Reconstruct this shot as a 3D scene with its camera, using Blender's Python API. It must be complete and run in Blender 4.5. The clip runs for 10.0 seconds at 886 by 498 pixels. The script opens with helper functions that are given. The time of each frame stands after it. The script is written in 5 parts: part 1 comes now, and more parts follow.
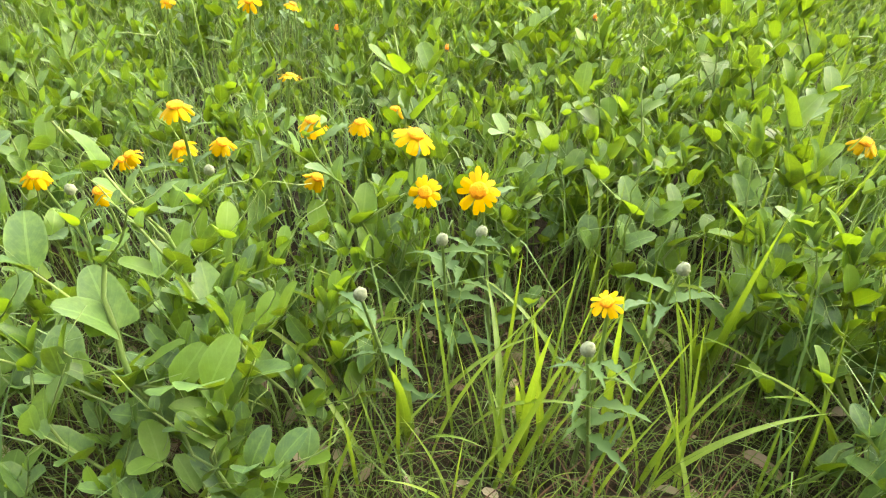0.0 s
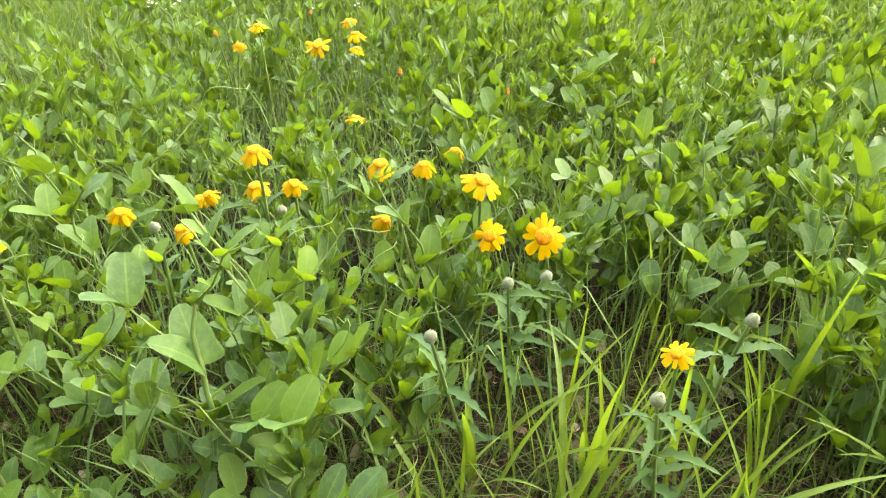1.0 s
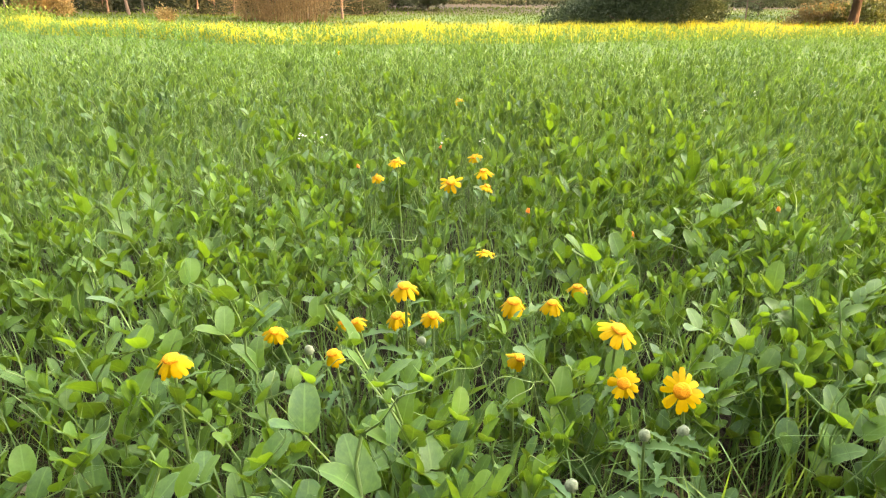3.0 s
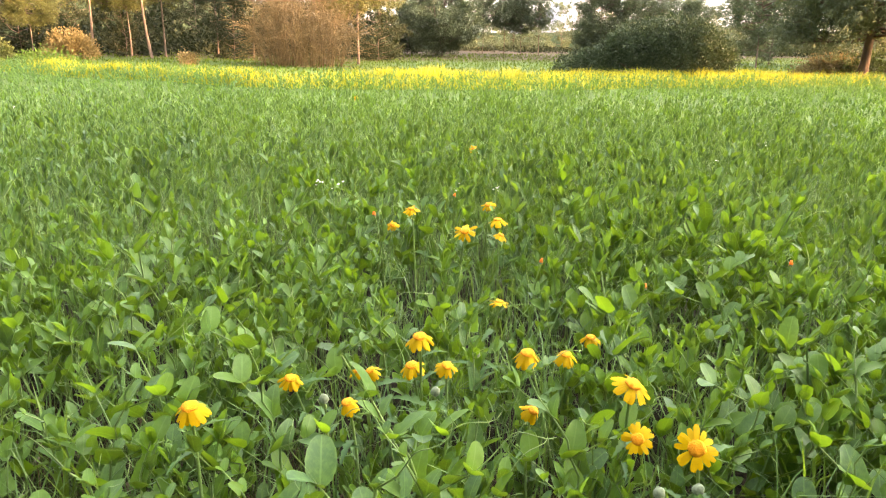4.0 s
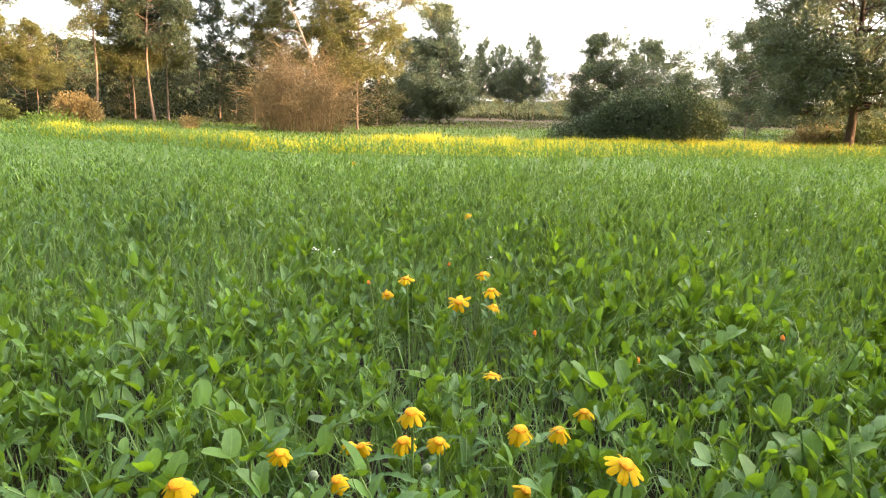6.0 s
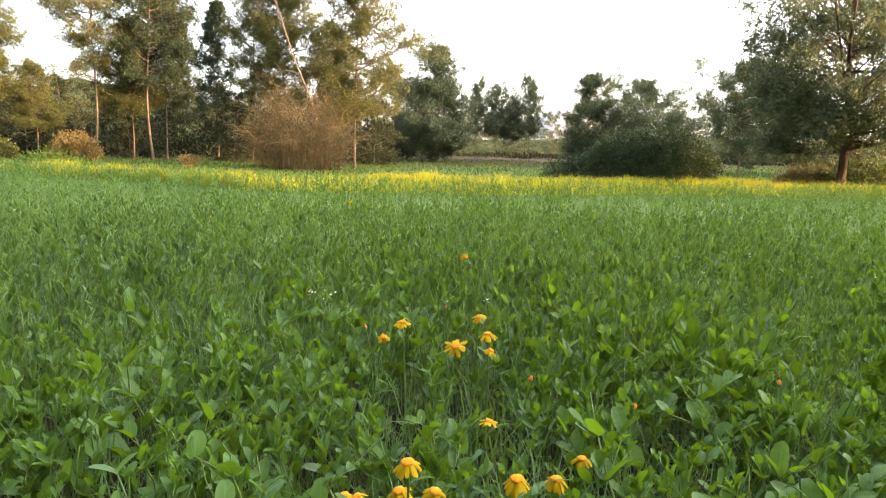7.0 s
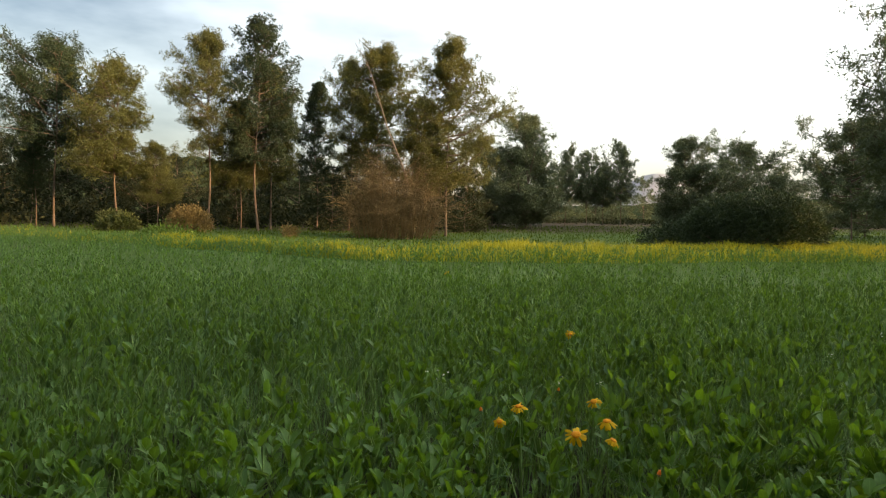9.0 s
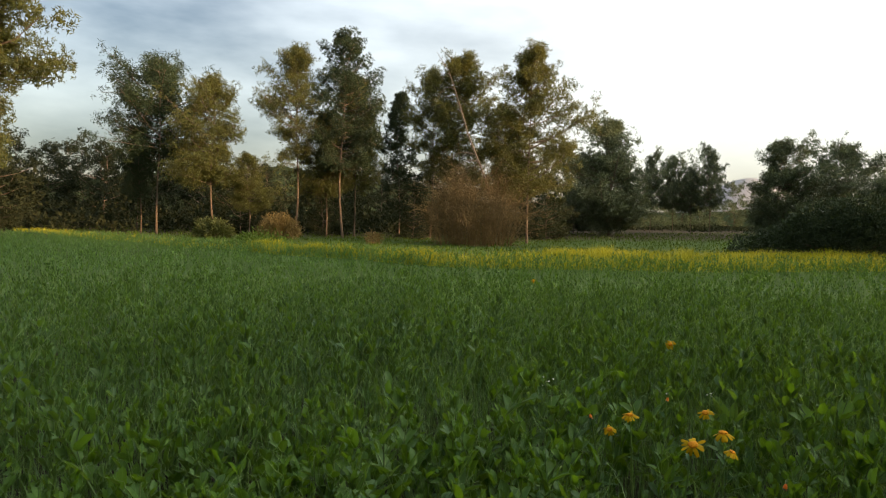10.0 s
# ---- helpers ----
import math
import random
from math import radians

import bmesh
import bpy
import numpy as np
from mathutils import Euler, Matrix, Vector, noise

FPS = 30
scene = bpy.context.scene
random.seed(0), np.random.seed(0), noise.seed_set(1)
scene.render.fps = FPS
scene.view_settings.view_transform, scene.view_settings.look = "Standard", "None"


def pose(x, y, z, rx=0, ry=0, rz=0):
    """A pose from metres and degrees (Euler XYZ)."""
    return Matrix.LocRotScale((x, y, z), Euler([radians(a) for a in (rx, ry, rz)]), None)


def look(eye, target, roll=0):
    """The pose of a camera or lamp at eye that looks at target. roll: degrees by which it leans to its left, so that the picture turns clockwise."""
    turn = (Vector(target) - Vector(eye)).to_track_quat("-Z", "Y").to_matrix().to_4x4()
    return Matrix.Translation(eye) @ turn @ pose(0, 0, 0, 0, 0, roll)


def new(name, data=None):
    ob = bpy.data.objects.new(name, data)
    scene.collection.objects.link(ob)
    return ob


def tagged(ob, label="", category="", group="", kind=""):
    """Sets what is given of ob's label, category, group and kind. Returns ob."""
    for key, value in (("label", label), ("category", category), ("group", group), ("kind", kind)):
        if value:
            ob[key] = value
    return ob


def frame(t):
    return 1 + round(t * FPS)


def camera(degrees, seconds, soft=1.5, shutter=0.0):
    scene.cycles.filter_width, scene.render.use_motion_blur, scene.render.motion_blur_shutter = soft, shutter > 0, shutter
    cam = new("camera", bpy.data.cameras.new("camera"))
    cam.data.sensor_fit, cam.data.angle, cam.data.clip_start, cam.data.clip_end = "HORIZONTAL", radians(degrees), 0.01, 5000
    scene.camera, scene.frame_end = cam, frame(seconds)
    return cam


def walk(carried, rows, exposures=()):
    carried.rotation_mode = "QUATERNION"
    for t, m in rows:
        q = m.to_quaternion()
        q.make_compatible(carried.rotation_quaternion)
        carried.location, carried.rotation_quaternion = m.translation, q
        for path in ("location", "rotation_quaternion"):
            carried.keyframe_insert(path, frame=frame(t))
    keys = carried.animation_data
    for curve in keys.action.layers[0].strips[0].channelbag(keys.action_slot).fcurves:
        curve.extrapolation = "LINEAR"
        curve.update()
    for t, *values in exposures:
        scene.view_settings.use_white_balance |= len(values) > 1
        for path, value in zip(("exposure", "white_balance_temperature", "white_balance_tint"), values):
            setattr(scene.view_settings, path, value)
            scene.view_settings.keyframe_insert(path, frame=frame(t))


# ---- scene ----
cam = camera(68.7, 10.0, soft=1.15)
PATH = [
    (0, (-0.006, 0.067, 0.527), (0.037, 1.758, -0.541), 2.0),
    (0.5, (-0.016, 0.065, 0.534), (-0.028, 1.777, -0.499), 1.3),
    (1, (-0.031, 0.059, 0.547), (-0.12, 1.793, -0.444), 0.9),
    (1.5, (-0.045, 0.053, 0.565), (-0.189, 1.824, -0.353), 0.5),
    (2, (-0.055, 0.046, 0.577), (-0.25, 1.847, -0.271), 0.1),
    (2.5, (-0.073, 0.031, 0.587), (-0.363, 1.852, -0.189), 0.9),
    (3, (-0.084, 0.022, 0.601), (-0.468, 1.859, -0.09), 0.7),
    (4.5, (-0.088, 0.009, 0.621), (-0.519, 1.889, 0.091), 1.3),
    (5, (-0.087, 0.01, 0.623), (-0.51, 1.902, 0.132), 1.7),
    (5.5, (-0.086, 0.007, 0.629), (-0.514, 1.911, 0.192), 1.8),
    (7, (-0.083, 0.0, 0.652), (-0.509, 1.935, 0.382), 1.8),
    (7.5, (-0.083, -0.005, 0.662), (-0.527, 1.934, 0.452), 1.7),
    (8, (-0.09, -0.01, 0.673), (-0.579, 1.922, 0.508), 1.5),
    (8.5, (-0.107, -0.028, 0.684), (-0.704, 1.878, 0.578), 1.7),
    (9, (-0.135, -0.043, 0.693), (-0.833, 1.83, 0.62), 1.1),
    (9.5, (-0.162, -0.077, 0.7), (-0.974, 1.75, 0.657), 0.6),
    (10, (-0.186, -0.11, 0.695), (-1.107, 1.665, 0.639), 1.1),
]
EXPOSURES = [(0, 3.45, 7500, 20), (2.5, 3.15, 7200, 22), (4.5, 2.9, 6700, 25), (5.5, 2.72, 6550, 23), (7.0, 2.14, 6450, 18),
             (7.5, 1.8, 6450, 16), (8.0, 1.45, 6480, 14), (8.5, 1.07, 6480, 12), (9.0, 0.72, 6480, 11), (10.0, 0.46, 6480, 11)]
walk(cam, [(t, look(eye, target, roll)) for t, eye, target, roll in PATH], EXPOSURES)

# ---- light: a low sun on the right, sky with thin evening cloud ----
SUN_AZ, SUN_EL = 97.0, 11.0
sun_way = Vector((math.sin(radians(SUN_AZ)) * math.cos(radians(SUN_EL)),
                  math.cos(radians(SUN_AZ)) * math.cos(radians(SUN_EL)), math.sin(radians(SUN_EL))))
sun = new("sun", bpy.data.lights.new("sun", "SUN"))
sun.data.energy, sun.data.angle, sun.data.color = 5.3, radians(0.6), (1.0, 0.62, 0.29)
sun.matrix_world = look(sun_way * 60, (0, 0, 0))

world = bpy.data.worlds.new("evening_sky")
scene.world = world
world.use_nodes = True


def link(tree, a, b):
    tree.links.new(a, b)


def node(tree, kind, **values):
    n = tree.nodes.new(kind)
    for key, value in values.items():
        if key in n.inputs:
            n.inputs[key].default_value = value
    return n


wt = world.node_tree
wt.nodes.clear()
sky = wt.nodes.new("ShaderNodeTexSky")
sky.sky_type, sky.sun_disc = "NISHITA", False
sky.sun_elevation, sky.sun_rotation = radians(SUN_EL), radians(SUN_AZ)
sky.air_density, sky.dust_density, sky.ozone_density = 1.0, 3.0, 1.5
wcoord = wt.nodes.new("ShaderNodeTexCoord")
wmap = wt.nodes.new("ShaderNodeMapping")
wmap.inputs["Scale"].default_value = (1.0, 1.0, 3.2)
wnoise = node(wt, "ShaderNodeTexNoise", Scale=2.1, Detail=6.0, Roughness=0.52)
wramp = wt.nodes.new("ShaderNodeValToRGB")
wramp.color_ramp.elements[0].position, wramp.color_ramp.elements[1].position = 0.27, 1.0
wmix = wt.nodes.new("ShaderNodeMix")
wmix.data_type, wmix.blend_type = "RGBA", "MIX"
wback = wt.nodes.new("ShaderNodeBackground")
wback.inputs["Strength"].default_value = 0.15
wout = wt.nodes.new("ShaderNodeOutputWorld")
wbright = wt.nodes.new("ShaderNodeVectorMath")
wbright.operation = "MULTIPLY_ADD"
wbright.inputs[1].default_value = (1.9, 1.75, 1.5)
wbright.inputs[2].default_value = (6.6, 6.2, 5.6)
veil = wt.nodes.new("ShaderNodeVectorMath")
veil.operation = "DOT_PRODUCT"
veil.inputs[1].default_value = (0.60, 0.74, 0.28)
spread_out = wt.nodes.new("ShaderNodeMapRange")
spread_out.inputs["From Min"].default_value, spread_out.inputs["From Max"].default_value = 0.15, 0.95
spread_out.inputs["To Max"].default_value = 0.55
veil_sum = wt.nodes.new("ShaderNodeMath")
link(wt, wcoord.outputs["Generated"], veil.inputs[0])
link(wt, veil.outputs["Value"], spread_out.inputs["Value"])
link(wt, wnoise.outputs["Fac"], veil_sum.inputs[0])
link(wt, spread_out.outputs["Result"], veil_sum.inputs[1])
link(wt, wcoord.outputs["Generated"], wmap.inputs["Vector"])
link(wt, wmap.outputs["Vector"], wnoise.inputs["Vector"])
link(wt, veil_sum.outputs[0], wramp.inputs["Fac"])
rise = wt.nodes.new("ShaderNodeSeparateXYZ")
link(wt, wcoord.outputs["Generated"], rise.inputs[0])
lift = wt.nodes.new("ShaderNodeMapRange")
for key, value in (("From Min", 0.02), ("From Max", 0.35), ("To Min", 0.42), ("To Max", 1.0)):
    lift.inputs[key].default_value = value
link(wt, rise.outputs["Z"], lift.inputs["Value"])
cloud = wt.nodes.new("ShaderNodeVectorMath")
cloud.operation = "SCALE"
link(wt, wbright.outputs["Vector"], cloud.inputs[0])
link(wt, lift.outputs["Result"], cloud.inputs["Scale"])
link(wt, sky.outputs["Color"], wbright.inputs[0])
link(wt, wramp.outputs["Color"], wmix.inputs["Factor"])
grey = wt.nodes.new("ShaderNodeVectorMath")
grey.operation = "MULTIPLY"
grey.inputs[1].default_value = (0.67, 0.66, 0.65)
link(wt, sky.outputs["Color"], grey.inputs[0])
low_sky = wt.nodes.new("ShaderNodeVectorMath")
low_sky.operation = "SCALE"
link(wt, grey.outputs["Vector"], low_sky.inputs[0])
link(wt, lift.outputs["Result"], low_sky.inputs["Scale"])
link(wt, low_sky.outputs["Vector"], wmix.inputs["A"])
link(wt, cloud.outputs["Vector"], wmix.inputs["B"])
near_sun = wt.nodes.new("ShaderNodeVectorMath")
near_sun.operation = "DOT_PRODUCT"
near_sun.inputs[1].default_value = sun_way
glow_fall = wt.nodes.new("ShaderNodeMapRange")
glow_fall.interpolation_type = "SMOOTHERSTEP"
for key, value in (("From Min", 0.25), ("From Max", 1.0), ("To Min", 1.0), ("To Max", 1.5)):
    glow_fall.inputs[key].default_value = value
link(wt, wcoord.outputs["Generated"], near_sun.inputs[0])
link(wt, near_sun.outputs["Value"], glow_fall.inputs["Value"])
aureole = wt.nodes.new("ShaderNodeVectorMath")
aureole.operation = "SCALE"
link(wt, wmix.outputs["Result"], aureole.inputs[0])
link(wt, glow_fall.outputs["Result"], aureole.inputs["Scale"])
link(wt, aureole.outputs["Vector"], wback.inputs["Color"])
link(wt, wback.outputs["Background"], wout.inputs["Surface"])


# ---- materials ----
def surface(name):
    m = bpy.data.materials.new(name)
    m.use_nodes = True
    t = m.node_tree
    t.nodes.clear()
    out = t.nodes.new("ShaderNodeOutputMaterial")
    return m, t, out


def mix_colour(t, fac, a, b):
    n = t.nodes.new("ShaderNodeMix")
    n.data_type = "RGBA"
    for key, value in (("Factor", fac), ("A", a), ("B", b)):
        if isinstance(value, bpy.types.NodeSocket):
            link(t, value, n.inputs[key])
        elif isinstance(value, tuple):
            n.inputs[key].default_value = (*value, 1)
        else:
            n.inputs[key].default_value = value
    return n.outputs["Result"]


def maths(t, op, a, b=0.0):
    n = t.nodes.new("ShaderNodeMath")
    n.operation = op
    for i, value in enumerate((a, b)):
        if isinstance(value, bpy.types.NodeSocket):
            link(t, value, n.inputs[i])
        else:
            n.inputs[i].default_value = value
    return n.outputs[0]


def ramp(t, fac, low, high):
    n = t.nodes.new("ShaderNodeMapRange")
    n.inputs["From Min"].default_value, n.inputs["From Max"].default_value = low, high
    link(t, fac, n.inputs["Value"])
    return n.outputs["Result"]


def chance(t):
    """A random number for each piece, whether it is an object or an island of a larger mesh."""
    info, geo = t.nodes.new("ShaderNodeObjectInfo"), t.nodes.new("ShaderNodeNewGeometry")
    return maths(t, "FRACT", maths(t, "ADD", info.outputs["Random"], geo.outputs["Random Per Island"]))


def leaf_surface(name, dull, fresh, glow, through_light=0.35, rough=0.5, rib=0.0, grain=60.0, gloss=0.4, patch=0.0, thin=0.0):
    m, t, out = surface(name)
    rnd = chance(t)
    if thin:
        rnd = maths(t, "POWER", rnd, 1.7)
    geo = t.nodes.new("ShaderNodeNewGeometry")
    spots = node(t, "ShaderNodeTexNoise", Scale=grain, Detail=3.0)
    link(t, geo.outputs["Position"], spots.inputs["Vector"])
    base = mix_colour(t, rnd, dull, fresh)
    if patch:
        broad = node(t, "ShaderNodeTexNoise", Scale=patch, Detail=2.0)
        link(t, geo.outputs["Position"], broad.inputs["Vector"])
        base = mix_colour(t, maths(t, "MULTIPLY", ramp(t, broad.outputs["Fac"], 0.4, 0.65), 0.5), base, fresh)
    dark = tuple(c * 0.72 for c in dull)
    base = mix_colour(t, maths(t, "MULTIPLY", ramp(t, spots.outputs["Fac"], 0.45, 0.75), 0.4), base, dark)
    if rib:
        uv = t.nodes.new("ShaderNodeTexCoord")
        xyz = t.nodes.new("ShaderNodeSeparateXYZ")
        link(t, uv.outputs["UV"], xyz.inputs[0])
        off = maths(t, "ABSOLUTE", maths(t, "SUBTRACT", xyz.outputs["X"], 0.5))
        mid = maths(t, "LESS_THAN", off, 0.035)
        side = maths(t, "SINE", maths(t, "MULTIPLY", maths(t, "SUBTRACT", xyz.outputs["Y"], maths(t, "MULTIPLY", off, 0.9)), 48.0))
        veins = maths(t, "MULTIPLY", maths(t, "GREATER_THAN", side, 0.93), 0.3)
        bloom = node(t, "ShaderNodeTexNoise", Scale=170.0, Detail=4.0, Roughness=0.65)
        link(t, geo.outputs["Position"], bloom.inputs["Vector"])
        base = mix_colour(t, maths(t, "MULTIPLY", ramp(t, bloom.outputs["Fac"], 0.42, 0.68), 0.45), base, tuple(c * 1.15 + 0.022 for c in fresh))
        rim = ramp(t, maths(t, "ADD", off, maths(t, "MULTIPLY", bloom.outputs["Fac"], 0.06)), 0.46, 0.52)
        base = mix_colour(t, maths(t, "MULTIPLY", rim, 0.3), base, tuple(min(1, c * 1.4 + 0.04) for c in fresh))
        base = mix_colour(t, maths(t, "MULTIPLY", maths(t, "MAXIMUM", mid, veins), rib), base, tuple(min(1, c * 1.7 + 0.05) for c in fresh))
    b = node(t, "ShaderNodeBsdfPrincipled", Roughness=rough)
    b.inputs["Specular IOR Level"].default_value = gloss
    link(t, base, b.inputs["Base Color"])
    bump = node(t, "ShaderNodeBump", Strength=0.25, Distance=0.001)
    link(t, spots.outputs["Fac"], bump.inputs["Height"])
    link(t, bump.outputs["Normal"], b.inputs["Normal"])
    tr = t.nodes.new("ShaderNodeBsdfTranslucent")
    link(t, mix_colour(t, rnd, tuple(c * 0.75 for c in glow), glow), tr.inputs["Color"])
    mix = t.nodes.new("ShaderNodeMixShader")
    mix.inputs[0].default_value = through_light
    if thin:
        link(t, maths(t, "ADD", maths(t, "MULTIPLY", rnd, thin), through_light), mix.inputs[0])
    link(t, b.outputs[0], mix.inputs[1])
    link(t, tr.outputs[0], mix.inputs[2])
    link(t, mix.outputs[0], out.inputs["Surface"])
    return m


def plain_surface(name, colour, other, scale=20.0, rough=0.8, bump_depth=0.004, gloss=0.2, stretch=(1, 1, 1)):
    m, t, out = surface(name)
    geo = t.nodes.new("ShaderNodeTexCoord")
    mp = t.nodes.new("ShaderNodeMapping")
    mp.inputs["Scale"].default_value = stretch
    link(t, geo.outputs["Object"], mp.inputs["Vector"])
    n1 = node(t, "ShaderNodeTexNoise", Scale=scale, Detail=6.0)
    n2 = node(t, "ShaderNodeTexNoise", Scale=scale * 0.17, Detail=3.0)
    for n in (n1, n2):
        link(t, mp.outputs["Vector"], n.inputs["Vector"])
    f = maths(t, "ADD", maths(t, "MULTIPLY", ramp(t, n1.outputs["Fac"], 0.3, 0.7), 0.65), maths(t, "MULTIPLY", ramp(t, n2.outputs["Fac"], 0.35, 0.65), 0.35))
    b = node(t, "ShaderNodeBsdfPrincipled", Roughness=rough)
    b.inputs["Specular IOR Level"].default_value = gloss
    link(t, mix_colour(t, f, colour, other), b.inputs["Base Color"])
    bump = node(t, "ShaderNodeBump", Strength=0.8, Distance=bump_depth)
    link(t, n1.outputs["Fac"], bump.inputs["Height"])
    link(t, bump.outputs["Normal"], b.inputs["Normal"])
    link(t, b.outputs[0], out.inputs["Surface"])
    return m


PEA = leaf_surface("pea_leaf", (0.035, 0.088, 0.040), (0.098, 0.205, 0.024), (0.19, 0.33, 0.010), 0.27, 0.46, gloss=0.26, rib=0.28, patch=0.6, thin=0.26)
# Bluer than PEA: waxy bloom, plus the haze of distance in the colour.
PEA_TOP = leaf_surface("glaucous_pea_leaf", (0.038, 0.094, 0.057), (0.100, 0.202, 0.048), (0.21, 0.34, 0.016), 0.28, 0.42, gloss=0.32, rib=0.2, patch=0.6, thin=0.26)
PEA_STEM = leaf_surface("pea_stem", (0.12, 0.21, 0.060), (0.21, 0.32, 0.095), (0.22, 0.34, 0.05), 0.35, 0.5, grain=90)
GRASS = leaf_surface("grass_blade", (0.048, 0.115, 0.020), (0.135, 0.235, 0.024), (0.25, 0.40, 0.02), 0.42, 0.45, rib=0.3, patch=1.4)
FIELD_GRASS = leaf_surface("field_grass_blade", (0.048, 0.120, 0.044), (0.135, 0.255, 0.072), (0.20, 0.32, 0.030), 0.32, 0.40, gloss=0.32, patch=0.8)
# About half as bright as GRASS: the gap's shade is in the colour.
EDGE_GRASS = leaf_surface("fine_grass_blade", (0.026, 0.062, 0.014), (0.080, 0.140, 0.022), (0.12, 0.20, 0.015), 0.3, 0.5, gloss=0.2, patch=2.0)
# Yellow-green of its own, brightened to carry the evening sun as well.
STRIP_GRASS = leaf_surface("sunlit_grass_blade", (0.13, 0.18, 0.011), (0.46, 0.44, 0.013), (0.46, 0.44, 0.018), 0.4, 0.6, patch=0.3)
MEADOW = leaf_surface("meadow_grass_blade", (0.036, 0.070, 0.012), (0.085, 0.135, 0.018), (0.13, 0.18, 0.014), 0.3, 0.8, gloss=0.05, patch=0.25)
STRAW = plain_surface("dead_straw", (0.10, 0.062, 0.032), (0.04, 0.026, 0.014), 60.0)
DEAD_LEAF = leaf_surface("dead_leaf", (0.11, 0.075, 0.045), (0.22, 0.20, 0.13), (0.4, 0.36, 0.2), 0.2, 0.7)
DAISY_LEAF = leaf_surface("daisy_leaf", (0.036, 0.094, 0.032), (0.070, 0.150, 0.040), (0.15, 0.25, 0.03), 0.3, 0.55, gloss=0.2)
PETAL = leaf_surface("yellow_petal", (0.48, 0.305, 0.0006), (0.54, 0.370, 0.0008), (0.50, 0.32, 0.0005), 0.35, 0.6, grain=400, gloss=0.12)
DISC = plain_surface("orange_disc", (0.50, 0.17, 0.003), (0.66, 0.30, 0.005), 900.0, 0.8, 0.001)
BUD = plain_surface("grey_green_bud", (0.22, 0.27, 0.17), (0.10, 0.14, 0.075), 300.0, 0.8, 0.001)
ORANGE = leaf_surface("orange_petal", (0.80, 0.22, 0.02), (0.85, 0.30, 0.03), (0.9, 0.3, 0.02), 0.3, 0.5)
WHITE = leaf_surface("white_petal", (0.75, 0.75, 0.72), (0.8, 0.8, 0.78), (0.7, 0.7, 0.65), 0.3, 0.6)
BARK = plain_surface("pine_bark", (0.07, 0.05, 0.038), (0.18, 0.135, 0.10), 6.0, 0.9, 0.03, stretch=(3, 3, 0.6))
# Pine bark darkened: the shade on the backlit trunk is in this colour.
SHADED_BARK = plain_surface("shaded_pine_bark", (0.045, 0.03, 0.024), (0.11, 0.08, 0.06), 6.0, 0.9, 0.03, stretch=(3, 3, 0.6))
DEAD_WOOD = plain_surface("bleached_wood", (0.21, 0.165, 0.125), (0.12, 0.095, 0.075), 8.0, 0.8, 0.01, stretch=(3, 3, 0.5))
# Needle colour warmed so that it carries the gold of the evening sun.
NEEDLES_LIT = leaf_surface("sunlit_pine_needles", (0.028, 0.047, 0.020), (0.096, 0.106, 0.024), (0.22, 0.19, 0.022), 0.36, 0.6, grain=3.0, patch=0.5)
# Darker, bluer copy of the needles that carries shade on whole crowns.
NEEDLES_SHADED = leaf_surface("shaded_pine_needles", (0.018, 0.036, 0.023), (0.044, 0.064, 0.030), (0.07, 0.08, 0.018), 0.2, 0.7, grain=3.0, gloss=0.2, patch=0.5)
NEEDLES_DARK = leaf_surface("dark_pine_needles", (0.040, 0.066, 0.040), (0.095, 0.122, 0.055), (0.14, 0.16, 0.04), 0.25, 0.6, grain=3.0, patch=0.5)
TWIGS = plain_surface("brown_twigs", (0.225, 0.155, 0.062), (0.10, 0.068, 0.029), 15.0)
DRY_LEAF = leaf_surface("russet_leaf", (0.100, 0.082, 0.030), (0.175, 0.135, 0.048), (0.28, 0.19, 0.06), 0.25, 0.6)
# Very dark leaf colour that stands in for the shade inside the wood.
SHADE_LEAF = leaf_surface("shade_dark_leaf", (0.022, 0.030, 0.018), (0.044, 0.050, 0.026), (0.04, 0.05, 0.01), 0.15, 0.9, grain=4.0, gloss=0.05)
BUSH = leaf_surface("evergreen_leaf", (0.034, 0.055, 0.032), (0.068, 0.092, 0.042), (0.07, 0.10, 0.02), 0.15, 0.6, gloss=0.2, grain=4.0, patch=0.9)
WEED = leaf_surface("weed_leaf", (0.04, 0.06, 0.02), (0.09, 0.11, 0.03), (0.1, 0.13, 0.02), 0.35, 0.55)


